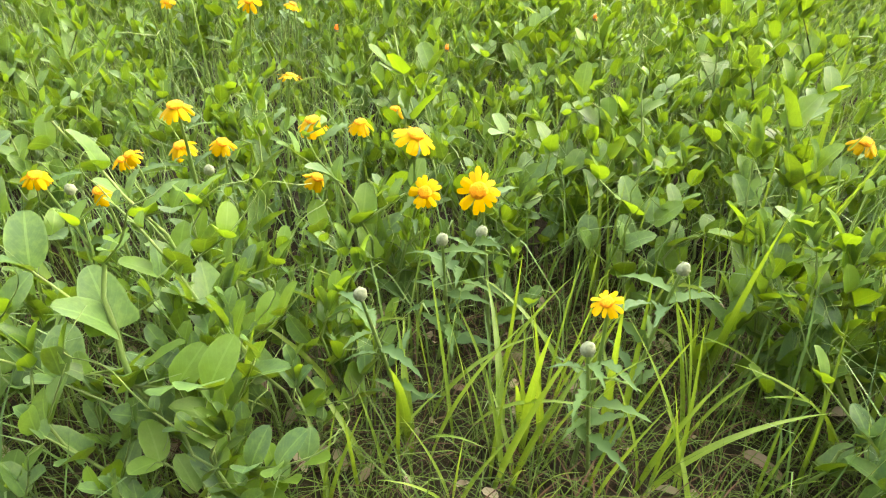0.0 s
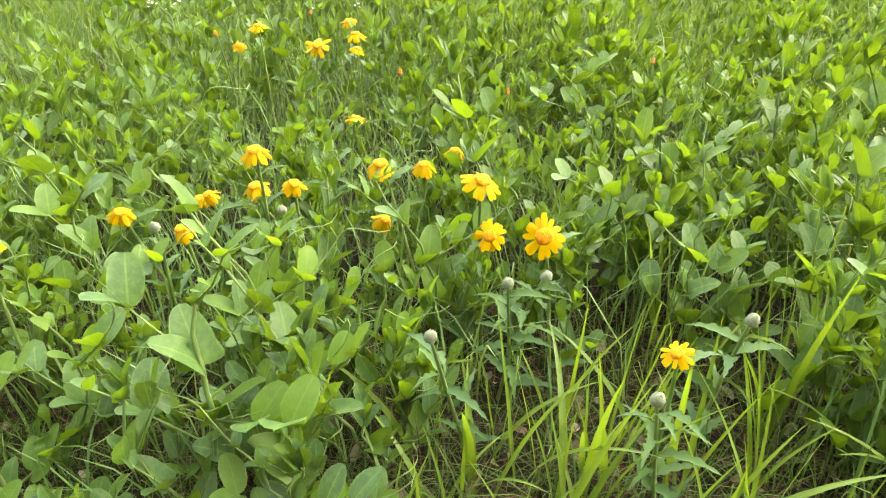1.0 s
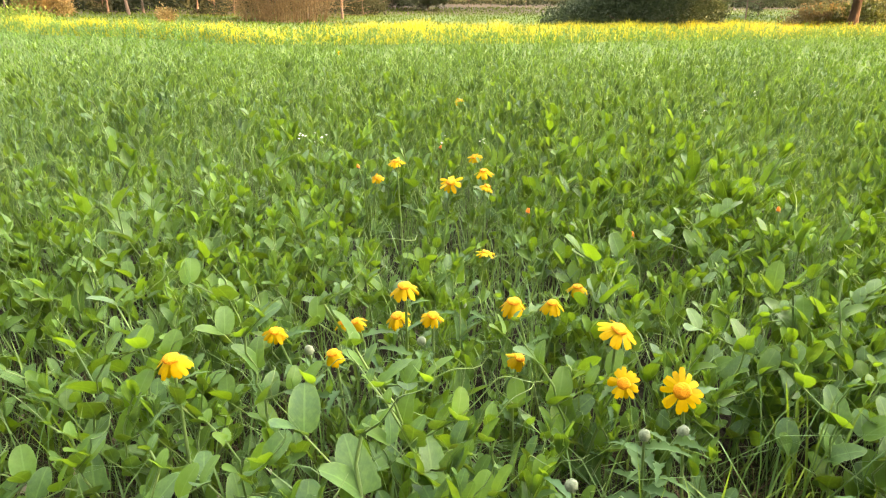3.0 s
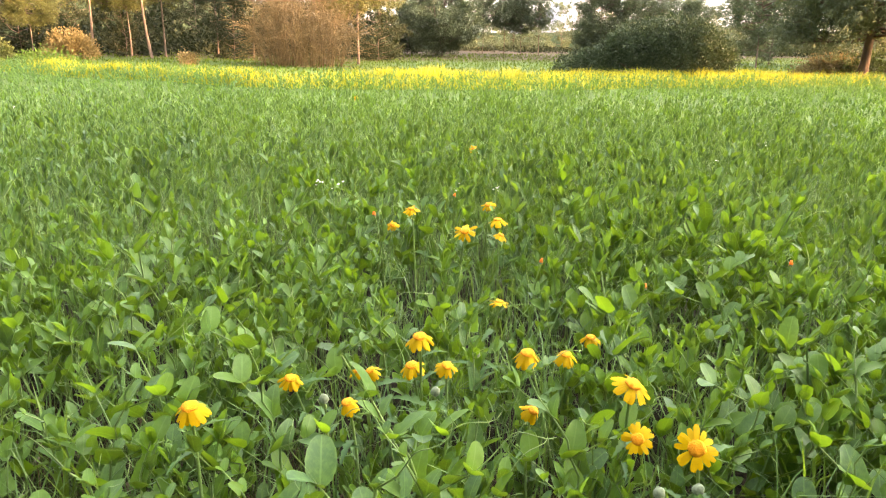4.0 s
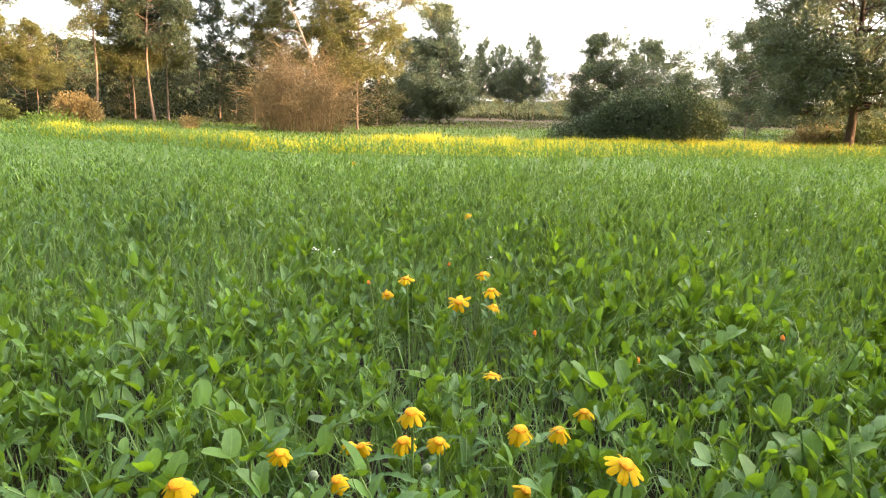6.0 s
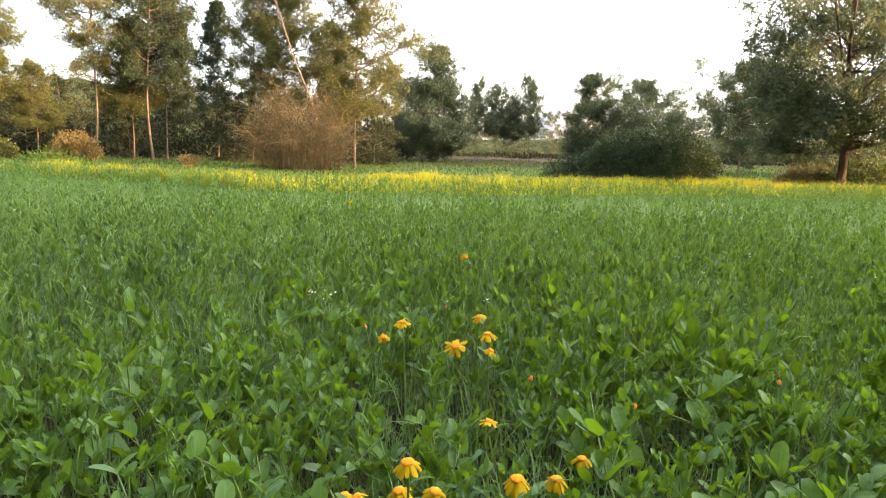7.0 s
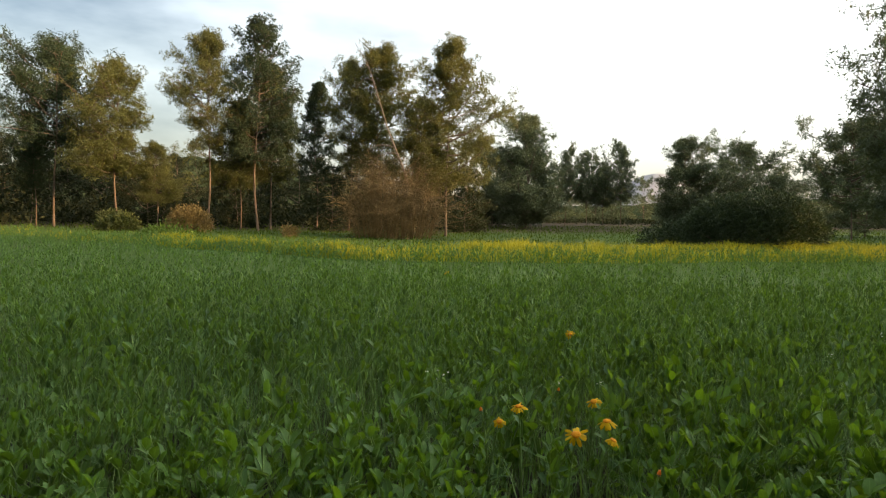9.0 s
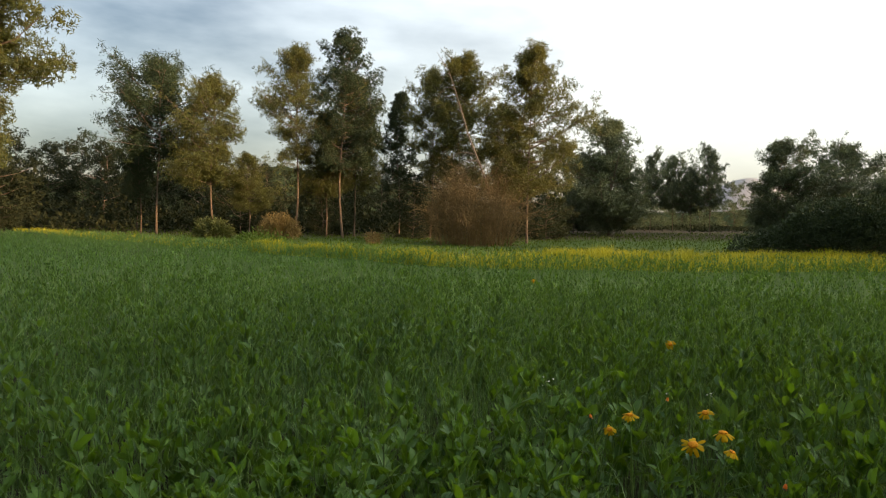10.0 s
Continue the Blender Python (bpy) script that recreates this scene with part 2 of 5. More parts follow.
def ground_surface():
    m, t, out = surface("earth_and_turf")
    geo = t.nodes.new("ShaderNodeNewGeometry")
    xyz = t.nodes.new("ShaderNodeSeparateXYZ")
    link(t, geo.outputs["Position"], xyz.inputs[0])
    fine = node(t, "ShaderNodeTexNoise", Scale=45.0, Detail=7.0, Roughness=0.65)
    mid = node(t, "ShaderNodeTexNoise", Scale=1.1, Detail=5.0)
    broad = node(t, "ShaderNodeTexNoise", Scale=0.16, Detail=4.0)
    for n in (fine, mid, broad):
        link(t, geo.outputs["Position"], n.inputs["Vector"])
    # Soil is this dark because the plants' shade is put into its colour.
    soil = mix_colour(t, ramp(t, fine.outputs["Fac"], 0.3, 0.7), (0.012, 0.011, 0.006), (0.030, 0.026, 0.014))
    turf = mix_colour(t, ramp(t, fine.outputs["Fac"], 0.3, 0.7), (0.03, 0.06, 0.014), (0.085, 0.135, 0.026))
    litter = mix_colour(t, ramp(t, fine.outputs["Fac"], 0.3, 0.7), (0.03, 0.022, 0.014), (0.09, 0.062, 0.038))
    far = ramp(t, maths(t, "ADD", xyz.outputs["Y"], maths(t, "MULTIPLY", mid.outputs["Fac"], 1.2)), 2.0, 4.0)
    wood = maths(t, "MULTIPLY", ramp(t, maths(t, "ADD", maths(t, "SUBTRACT", xyz.outputs["Y"], maths(t, "MULTIPLY", xyz.outputs["X"], 0.75)), maths(t, "MULTIPLY", mid.outputs["Fac"], 6.0)), 41.0, 48.0), 0.9)
    base = mix_colour(t, far, soil, turf)
    base = mix_colour(t, wood, base, litter)
    base = mix_colour(t, maths(t, "MULTIPLY", ramp(t, broad.outputs["Fac"], 0.55, 0.7), 0.35), base, litter)
    b = node(t, "ShaderNodeBsdfPrincipled", Roughness=0.95)
    b.inputs["Specular IOR Level"].default_value = 0.1
    link(t, base, b.inputs["Base Color"])
    bump = node(t, "ShaderNodeBump", Strength=1.0, Distance=0.02)
    link(t, fine.outputs["Fac"], bump.inputs["Height"])
    link(t, bump.outputs["Normal"], b.inputs["Normal"])
    link(t, b.outputs[0], out.inputs["Surface"])
    return m


GROUND = ground_surface()
HILL = plain_surface("wooded_hill", (0.018, 0.029, 0.016), (0.038, 0.050, 0.025), 0.25, 0.95, 0.5, 0.0)
# Distance haze is put into this pale grey base colour.
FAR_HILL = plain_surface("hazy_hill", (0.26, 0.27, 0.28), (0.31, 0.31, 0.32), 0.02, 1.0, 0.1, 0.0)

# ---- mesh helpers ----



def mesh_of(name, verts, tris, material, uv=None, smooth=True):
    me = bpy.data.meshes.new(name)
    verts, tris = np.asarray(verts, np.float32), np.asarray(tris, np.int32)
    me.vertices.add(len(verts))
    me.vertices.foreach_set("co", verts.ravel())
    me.loops.add(tris.size)
    me.loops.foreach_set("vertex_index", tris.ravel())
    me.polygons.add(len(tris))
    me.polygons.foreach_set("loop_start", np.arange(0, tris.size, 3, dtype=np.int32))
    me.polygons.foreach_set("use_smooth", np.full(len(tris), smooth))
    if uv is not None:
        me.uv_layers.new(name="UVMap").data.foreach_set("uv", np.asarray(uv, np.float32)[tris.ravel()].ravel())
    me.materials.append(material)
    me.update(calc_edges=True)
    return me


def part(name, me, parent, m=None, label=""):
    ob = new(name, me)
    ob.parent = parent
    if m is not None:
        ob.matrix_basis = m
    return tagged(ob, label) if label else ob


def thing(name, x, y, z, label, category, group="", turn=0.0):
    ob = new(name)
    ob.empty_display_size = 0.05
    ob.matrix_basis = pose(x, y, z, 0, 0, turn)
    return tagged(ob, label, category, group)


def join(pieces):
    """Joins (verts, tris) pairs."""
    vs, ts, n = [], [], 0
    for v, t in pieces:
        vs.append(v)
        ts.append(np.asarray(t) + n)
        n += len(v)
    return np.concatenate(vs), np.concatenate(ts)


def tube(points, radii, sides=5):
    p = np.asarray(points, float)
    r = np.broadcast_to(np.asarray(radii, float), (len(p),))
    d = np.gradient(p, axis=0)
    d /= np.linalg.norm(d, axis=1)[:, None] + 1e-9
    ref = np.where(np.abs(d[:, 2:3]) > 0.9, [[1.0, 0.0, 0.0]], [[0.0, 0.0, 1.0]])
    a = np.cross(d, ref)
    a /= np.linalg.norm(a, axis=1)[:, None]
    b = np.cross(d, a)
    ang = np.linspace(0, 2 * math.pi, sides, endpoint=False)
    v = p[:, None] + r[:, None, None] * (a[:, None] * np.cos(ang)[None, :, None] + b[:, None] * np.sin(ang)[None, :, None])
    i, j = np.meshgrid(np.arange(len(p) - 1), np.arange(sides), indexing="ij")
    q0, q1 = i * sides + j, i * sides + (j + 1) % sides
    tris = np.concatenate([np.stack([q0, q1, q1 + sides], -1).reshape(-1, 3), np.stack([q0, q1 + sides, q0 + sides], -1).reshape(-1, 3)])
    return v.reshape(-1, 3), tris


def blade_grid(length, width, rows, outline, fold=0.15, bend=0.0, wave=0.0, seed=0, even=True):
    """A leaf along +y, folded on its midrib: verts, tris, uv."""
    g = np.random.default_rng(seed)
    v = 0.5 - 0.5 * np.cos(np.linspace(0, math.pi, rows + 1)) if even is False else np.linspace(0, 1, rows + 1)
    w = np.array([outline(a) for a in v]) * width * 0.5
    ang = bend * v
    dv = np.concatenate([[0], np.diff(v)]) * length
    y, z = np.cumsum(np.cos(ang) * dv), np.cumsum(-np.sin(ang) * dv)
    verts, uv = [], []
    for k in range(rows + 1):
        for u in (-1, 0, 1):
            lift = fold * w[k] * abs(u) + wave * width * g.normal() * abs(u)
            verts.append((u * w[k], y[k] + lift * math.sin(ang[k]), z[k] + lift * math.cos(ang[k])))
            uv.append((0.5 + 0.5 * u, v[k]))
    tris = []
    for k in range(rows):
        for c in range(2):
            a = k * 3 + c
            tris += [(a, a + 1, a + 4), (a, a + 4, a + 3)]
    return np.array(verts), np.array(tris), np.array(uv)


def oval(v):
    v = min(1.0, max(0.0, v)) ** 0.92
    return math.sqrt(max(0.0, 1 - (2 * v - 1) ** 2)) * 0.98 + 0.02


def heart(v):
    return 0.55 * max(0.0, 1 - v * 3.5) + math.sqrt(max(0.0, 1 - (2 * min(1.0, v) ** 0.8 - 1) ** 2)) * (0.99 - 0.2 * v) + 0.01


def lance(v):
    return (0.35 + 0.65 * min(1, v * 4)) * (1 - v ** 1.8) + 0.015


def frames_of(way, roll, size):
    """Turns for pieces that grow along +y: N ways, rolls and sizes to N 3x3 matrices."""
    d = way / (np.linalg.norm(way, axis=1)[:, None] + 1e-9)
    x = np.cross(d, np.array([0.0, 0.0, 1.0]) + 0 * d)
    bad = np.linalg.norm(x, axis=1) < 1e-3
    x[bad] = (1, 0, 0)
    x /= np.linalg.norm(x, axis=1)[:, None]
    z = np.cross(x, d)
    c, s = np.cos(roll)[:, None], np.sin(roll)[:, None]
    x2, z2 = x * c + z * s, z * c - x * s
    m = np.stack([x2, d, z2], -1)
    return m * np.asarray(size).reshape(-1, 1, 1)


def scatter(template, turns, places):
    v, t = template[0], template[1]
    out = np.einsum("nij,kj->nki", turns, v) + places[:, None]
    tris = t[None] + (np.arange(len(places)) * len(v))[:, None, None]
    uv = np.tile(template[2], (len(places), 1)) if len(template) > 2 else None
    return out.reshape(-1, 3), tris.reshape(-1, 3), uv


def merge(*sets):
    vs, ts, us, n = [], [], [], 0
    for v, t, u in sets:
        vs.append(v), ts.append(t + n), us.append(u)
        n += len(v)
    return np.concatenate(vs), np.concatenate(ts), np.concatenate(us)


def matrix_from(m3, place):
    m = Matrix([list(map(float, r)) for r in m3]).to_4x4()
    m.translation = Vector(map(float, place))
    return m


# ---- the ground: level at the field, rising gently to the woods ----
def height(x, y):
    r = np.hypot(x, y)
    return 0.0004 * np.maximum(0, r - 6) ** 2 * (r < 60) + (1.1664 + 0.02 * (r - 60)) * (r >= 60)


def front(x):
    """The near edge of the crop."""
    return 0.34 + 0.09 * np.exp(-((np.asarray(x) - 0.10) / 0.22) ** 4) + 0.015 * np.sin(np.asarray(x) * 9.0)


def back(x):
    """The far edge of the crop."""
    x = np.asarray(x)
    return 11.1 + 0.12 * np.log1p(np.exp(-2 * (x + 6))) + 0.38 * np.log1p(np.exp(2 * (x + 4.2))) + 0.2 * np.sin(x * 1.3)


rad = np.concatenate([[0.0], np.geomspace(0.15, 900, 110)])
az = np.linspace(0, 2 * math.pi, 160, endpoint=False)
RR, AA = np.meshgrid(rad, az, indexing="ij")
gx, gy = RR * np.sin(AA), RR * np.cos(AA)
gz = height(gx, gy) + 0.012 * np.sin(gx * 7.1 + 1) * np.sin(gy * 5.3) * (RR < 30)
gi, gj = np.meshgrid(np.arange(len(rad) - 1), np.arange(160), indexing="ij")
a0, a1 = gi * 160 + gj, gi * 160 + (gj + 1) % 160
gt = np.concatenate([np.stack([a0, a0 + 160, a1 + 160], -1).reshape(-1, 3), np.stack([a0, a1 + 160, a1], -1).reshape(-1, 3)])
ground = new("ground", mesh_of("ground", np.stack([gx, gy, gz], -1).reshape(-1, 3), gt, GROUND))
tagged(ground, "reddish brown field soil running into green meadow and woodland litter", "ground", kind="structure")


def ridge(name, r0, az0, az1, top, material, label, seed, peak=None):
    g = np.random.default_rng(seed)
    n = 90
    a = np.radians(np.linspace(az0, az1, n))
    ph = g.uniform(0, 6, 6)
    h = np.array([top * (0.62 + 0.2 * math.sin(3.1 * q + ph[0]) + 0.12 * math.sin(8.7 * q + ph[1]) + 0.05 * math.sin(31 * q + ph[2]) + 0.02 * math.sin(97 * q + ph[3])) for q in a])
    fade = np.minimum(1, np.minimum(np.arange(n), np.arange(n)[::-1]) / 18.0)
    if peak is not None:
        h = h * 0.15 + 0.9 * top * np.exp(-((a - radians(peak)) / radians(4.8)) ** 2)
    h = h * fade
    rows = []
    for k, f in ((0.0, 0.0), (0.25, 0.35), (0.6, 0.8), (1.0, 1.0), (1.5, 0.8), (2.2, 0.0)):
        r = r0 * (1 + 0.18 * k)
        rows.append(np.stack([r * np.sin(a), r * np.cos(a), h * f - 1.0 + 0.02 * r0 * f], -1))
    v = np.concatenate(rows)
    i, j = np.meshgrid(np.arange(5), np.arange(n - 1), indexing="ij")
    q = i * n + j
    t = np.concatenate([np.stack([q, q + 1, q + n + 1], -1).reshape(-1, 3), np.stack([q, q + n + 1, q + n], -1).reshape(-1, 3)])
    return tagged(new(name, mesh_of(name, v, t, material)), label, "hill", kind="structure")


ridge("backdrop_wooded_hill", 75, -100, -12, 14.0, HILL, "low dark wooded hill behind the pines", 3)
ridge("backdrop_wooded_rise", 95, -25, 60, 5.4, HILL, "low dark line of distant woods", 8)
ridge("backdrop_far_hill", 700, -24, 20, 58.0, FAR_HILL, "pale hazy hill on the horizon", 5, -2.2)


# ---- trees ----
def tuft_template(seed, count, length, width):
    """A fuzzy bunch of needles."""
    g = np.random.default_rng(seed)
    v, t = [], []
    for k in range(count):
        d = g.normal(size=3)
        d[2] = d[2] * 0.8 + 0.35
        d /= np.linalg.norm(d)
        s = np.cross(d, g.normal(size=3))
        s = s / np.linalg.norm(s) * width * 0.5
        o = g.normal(size=3) * length * 0.3
        n = len(v)
        v += [o - s, o + s, o + d * length * g.uniform(0.6, 1.1) + s * 0.3]
        t.append((n, n + 1, n + 2))
    return np.array(v), np.array(t)


def pine_meshes(seed, tall, crown_from, spread, tufts, needle, material, lean=0.0, limbs=44, top_heavy=0.5, tuft_size=1.0, boughs=7, fine_wood=True, girth=1.0, clump=1.0, cone=0.0, bark=None):
    """An open-crowned pine: trunk with layered limbs, and needle bunches along their side branches."""
    g = np.random.default_rng(seed)
    n = 12
    zz = np.linspace(0, tall, n)
    bend = g.uniform(-1, 1, 4) * 0.02 * tall
    tx = lean * zz + bend[0] * np.sin(zz / tall * 3.1) + bend[1] * np.sin(zz / tall * 6.3)
    ty = bend[2] * np.sin(zz / tall * 2.7) + bend[3] * np.sin(zz / tall * 7.1)
    trunk = np.stack([tx, ty, zz], -1)
    rad_t = girth * 0.0047 * tall * (1 - 0.93 * (zz / tall) ** 0.9) + 0.012
    rad_t[0] *= 1.35
    wood = [tube(trunk, rad_t, 7)]
    ends = []
    lop = g.uniform(0, 6.28)
    for k in range(limbs):
        f = ((k + g.uniform(0, 1)) / limbs) ** (0.85 + 0.75 * cone)
        z0 = (crown_from + (0.97 - crown_from) * f) * tall
        c = np.array([np.interp(z0, zz, tx), np.interp(z0, zz, ty), z0])
        a = k * 2.4 + g.uniform(-0.7, 0.7)
        prof = (0.50 + 0.62 * math.sin(math.pi * min(1.0, 0.10 + f * 0.95)) * (1 - 0.35 * (1 - top_heavy) * f)) * (1 - 0.72 * f ** 3.5)
        prof = (1 - cone) * prof + cone * ((1 - f) ** 0.65 * (0.7 + 0.3 * min(1, 4 * f)) * 1.1 + 0.10)
        ln = spread * prof * g.choice([0.45, 0.75, 1.0, 1.25], p=[0.2, 0.3, 0.3, 0.2]) * g.uniform(0.85, 1.15) * (1 + 0.22 * math.cos(a - lop))
        up = 0.05 + 0.55 * f + 0.9 * f ** 4 + g.uniform(-0.22, 0.3)
        w = np.array([math.cos(a), math.sin(a), up])
        s = np.linspace(0, 1, 5)
        pts = c + w * ln * s[:, None] + np.array([0, 0, 1.0]) * (0.30 * ln * s[:, None] ** 2 - 0.16 * ln * s[:, None]) + np.cumsum(g.normal(size=(5, 3)) * 0.06 * ln, axis=0) * s[:, None]
        wood.append(tube(pts, np.linspace(0.012, 0.003, 5) * ln + 0.007, 4 if fine_wood else 3))
        for b in range(boughs):
            q = 0.35 + 0.65 * (b + g.uniform(0.2, 0.8)) / boughs
            o = np.array([np.interp(q, s, pts[:, i]) for i in range(3)])
            side = a + (1 if b % 2 else -1) * g.uniform(0.4, 1.3)
            aw = np.array([math.cos(side), math.sin(side), g.uniform(-0.45, 1.1)])
            bl = ln * g.uniform(0.18, 0.5) * (1.2 - 0.5 * q) + 0.12
            tip = o + aw * bl
            if fine_wood:
                wood.append(tube([o, (o + tip) / 2 + g.normal(size=3) * 0.06 * bl, tip], [0.011, 0.008, 0.004], 3))
            ends.append((o, tip, g.uniform(0.5, 1.5) * (0.4 + min(bl, 1.2)) * (1 + cone * (0.6 - 1.0 * f))))
        ends.append((pts[3], pts[4], 1.2))
    wv, wtri = join(wood)
    o, e, bl = (np.array([q[i] for q in ends]) for i in range(3))
    size = 0.17 + 0.14 * bl * clump
    pick = g.choice(len(ends), tufts, p=size ** 2.5 / (size ** 2.5).sum())
    ball = g.normal(size=(tufts, 3))
    ball *= (g.random(tufts) ** 0.45 / np.linalg.norm(ball, axis=1))[:, None]
    off = ball * np.array([1.0, 1.0, 0.85]) * size[pick][:, None]
    along = np.where(g.random(tufts) < 0.38, g.uniform(0.1, 0.8, tufts), 0.95)[:, None]
    places = o[pick] + (e - o)[pick] * along + off
    ways = off * 5 + g.normal(size=(tufts, 3)) * 0.4 + np.array([0, 0, 0.7])
    tpl = tuft_template(seed + 50, needle, 0.105 * tuft_size, 0.024 * tuft_size)
    tpl = (tpl[0][:, [0, 2, 1]], tpl[1])
    cv, ct, _ = scatter(tpl, frames_of(ways, g.uniform(0, 6.28, tufts), g.uniform(0.7, 1.3, tufts)), places)
    return mesh_of("pine_trunk", wv, wtri, bark or BARK), mesh_of("pine_crown", cv, ct, material, smooth=False), tall


def place_tree(meshes, x, y, tall, turn, label, group="", wide=1.0, name="pine_tree", z=None):
    trunk, crown, own = meshes
    ob = new(name)
    s = tall / own
    ob.matrix_basis = pose(x, y, (float(height(x, y)) if z is None else z) - 0.05, 0, 0, turn) @ Matrix.Diagonal((s * wide, s * wide, s, 1))
    tagged(ob, label, "tree", group)
    part("trunk", trunk, ob)
    part("crown", crown, ob)
    return ob


PINES = {
    "sunlit": pine_meshes(18, 12.5, 0.14, 2.9, 19000, 9, NEEDLES_LIT, limbs=110, boughs=8, tuft_size=1.9, clump=1.5),
    "dense": pine_meshes(14, 8.0, 0.42, 1.85, 7200, 9, NEEDLES_SHADED, limbs=60, top_heavy=0.8, boughs=7, tuft_size=1.3, clump=1.4),
    "low": pine_meshes(13, 7.0, 0.34, 1.45, 4800, 9, NEEDLES_LIT, limbs=60, boughs=7, tuft_size=1.3, cone=0.55),
    "open": pine_meshes(29, 9.4, 0.36, 1.5, 4800, 9, NEEDLES_LIT, lean=-0.02, limbs=54, boughs=7, tuft_size=1.3, clump=1.2),
    "tall": pine_meshes(12, 10.2, 0.32, 1.5, 6600, 9, NEEDLES_SHADED, limbs=66, boughs=7, tuft_size=1.3, cone=0.35, clump=1.1),
    "slim": pine_meshes(11, 9.0, 0.30, 1.15, 3800, 9, NEEDLES_SHADED, limbs=50, boughs=6, tuft_size=1.3),
    "broad": pine_meshes(33, 9.2, 0.28, 1.5, 6600, 9, NEEDLES_LIT, limbs=64, boughs=7, tuft_size=1.3, clump=1.2),
    "golden": pine_meshes(34, 8.7, 0.24, 1.75, 6000, 9, NEEDLES_LIT, limbs=60, boughs=7, tuft_size=1.3, cone=0.12, clump=1.1),
    "dark": pine_meshes(15, 8.0, 0.05, 2.2, 8500, 8, NEEDLES_DARK, limbs=96, tuft_size=1.9, boughs=6, clump=1.25, cone=0.5),
    "small": pine_meshes(16, 8.0, 0.33, 2.1, 4200, 8, NEEDLES_DARK, limbs=54, top_heavy=0.9, tuft_size=1.9, boughs=6, clump=1.25, cone=0.3),
    "airy": pine_meshes(36, 6.0, 0.10, 2.4, 3600, 8, NEEDLES_DARK, limbs=46, top_heavy=0.9, tuft_size=1.9, boughs=6, clump=1.1),
    "thick": pine_meshes(17, 7.8, 0.18, 3.2, 13500, 9, NEEDLES_DARK, limbs=95, top_heavy=0.6, tuft_size=1.6, boughs=8, girth=4.4, cone=0.8, clump=1.3, bark=SHADED_BARK),
    "umbrella": pine_meshes(37, 5.6, 0.30, 2.5, 4400, 8, NEEDLES_DARK, limbs=44, top_heavy=1.0, tuft_size=1.7, boughs=7, clump=1.0)}
# Crowns take the shade-darkened leaf colour, for the dim inside of the wood.
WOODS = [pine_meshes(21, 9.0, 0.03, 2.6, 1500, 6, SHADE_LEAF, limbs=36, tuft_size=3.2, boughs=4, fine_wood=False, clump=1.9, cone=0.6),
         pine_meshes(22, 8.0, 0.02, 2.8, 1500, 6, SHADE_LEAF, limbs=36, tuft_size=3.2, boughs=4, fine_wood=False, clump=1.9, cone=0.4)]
FAR_WOODS = [pine_meshes(24, 8.0, 0.02, 2.7, 800, 6, NEEDLES_DARK, limbs=26, tuft_size=4.2, boughs=4, fine_wood=False, clump=2.0, cone=0.5)]
SHADERS = [pine_meshes(23, 8.0, 0.02, 3.0, 1300, 4, NEEDLES_DARK, limbs=28, tuft_size=7.5, boughs=4, fine_wood=False, clump=2.0)]

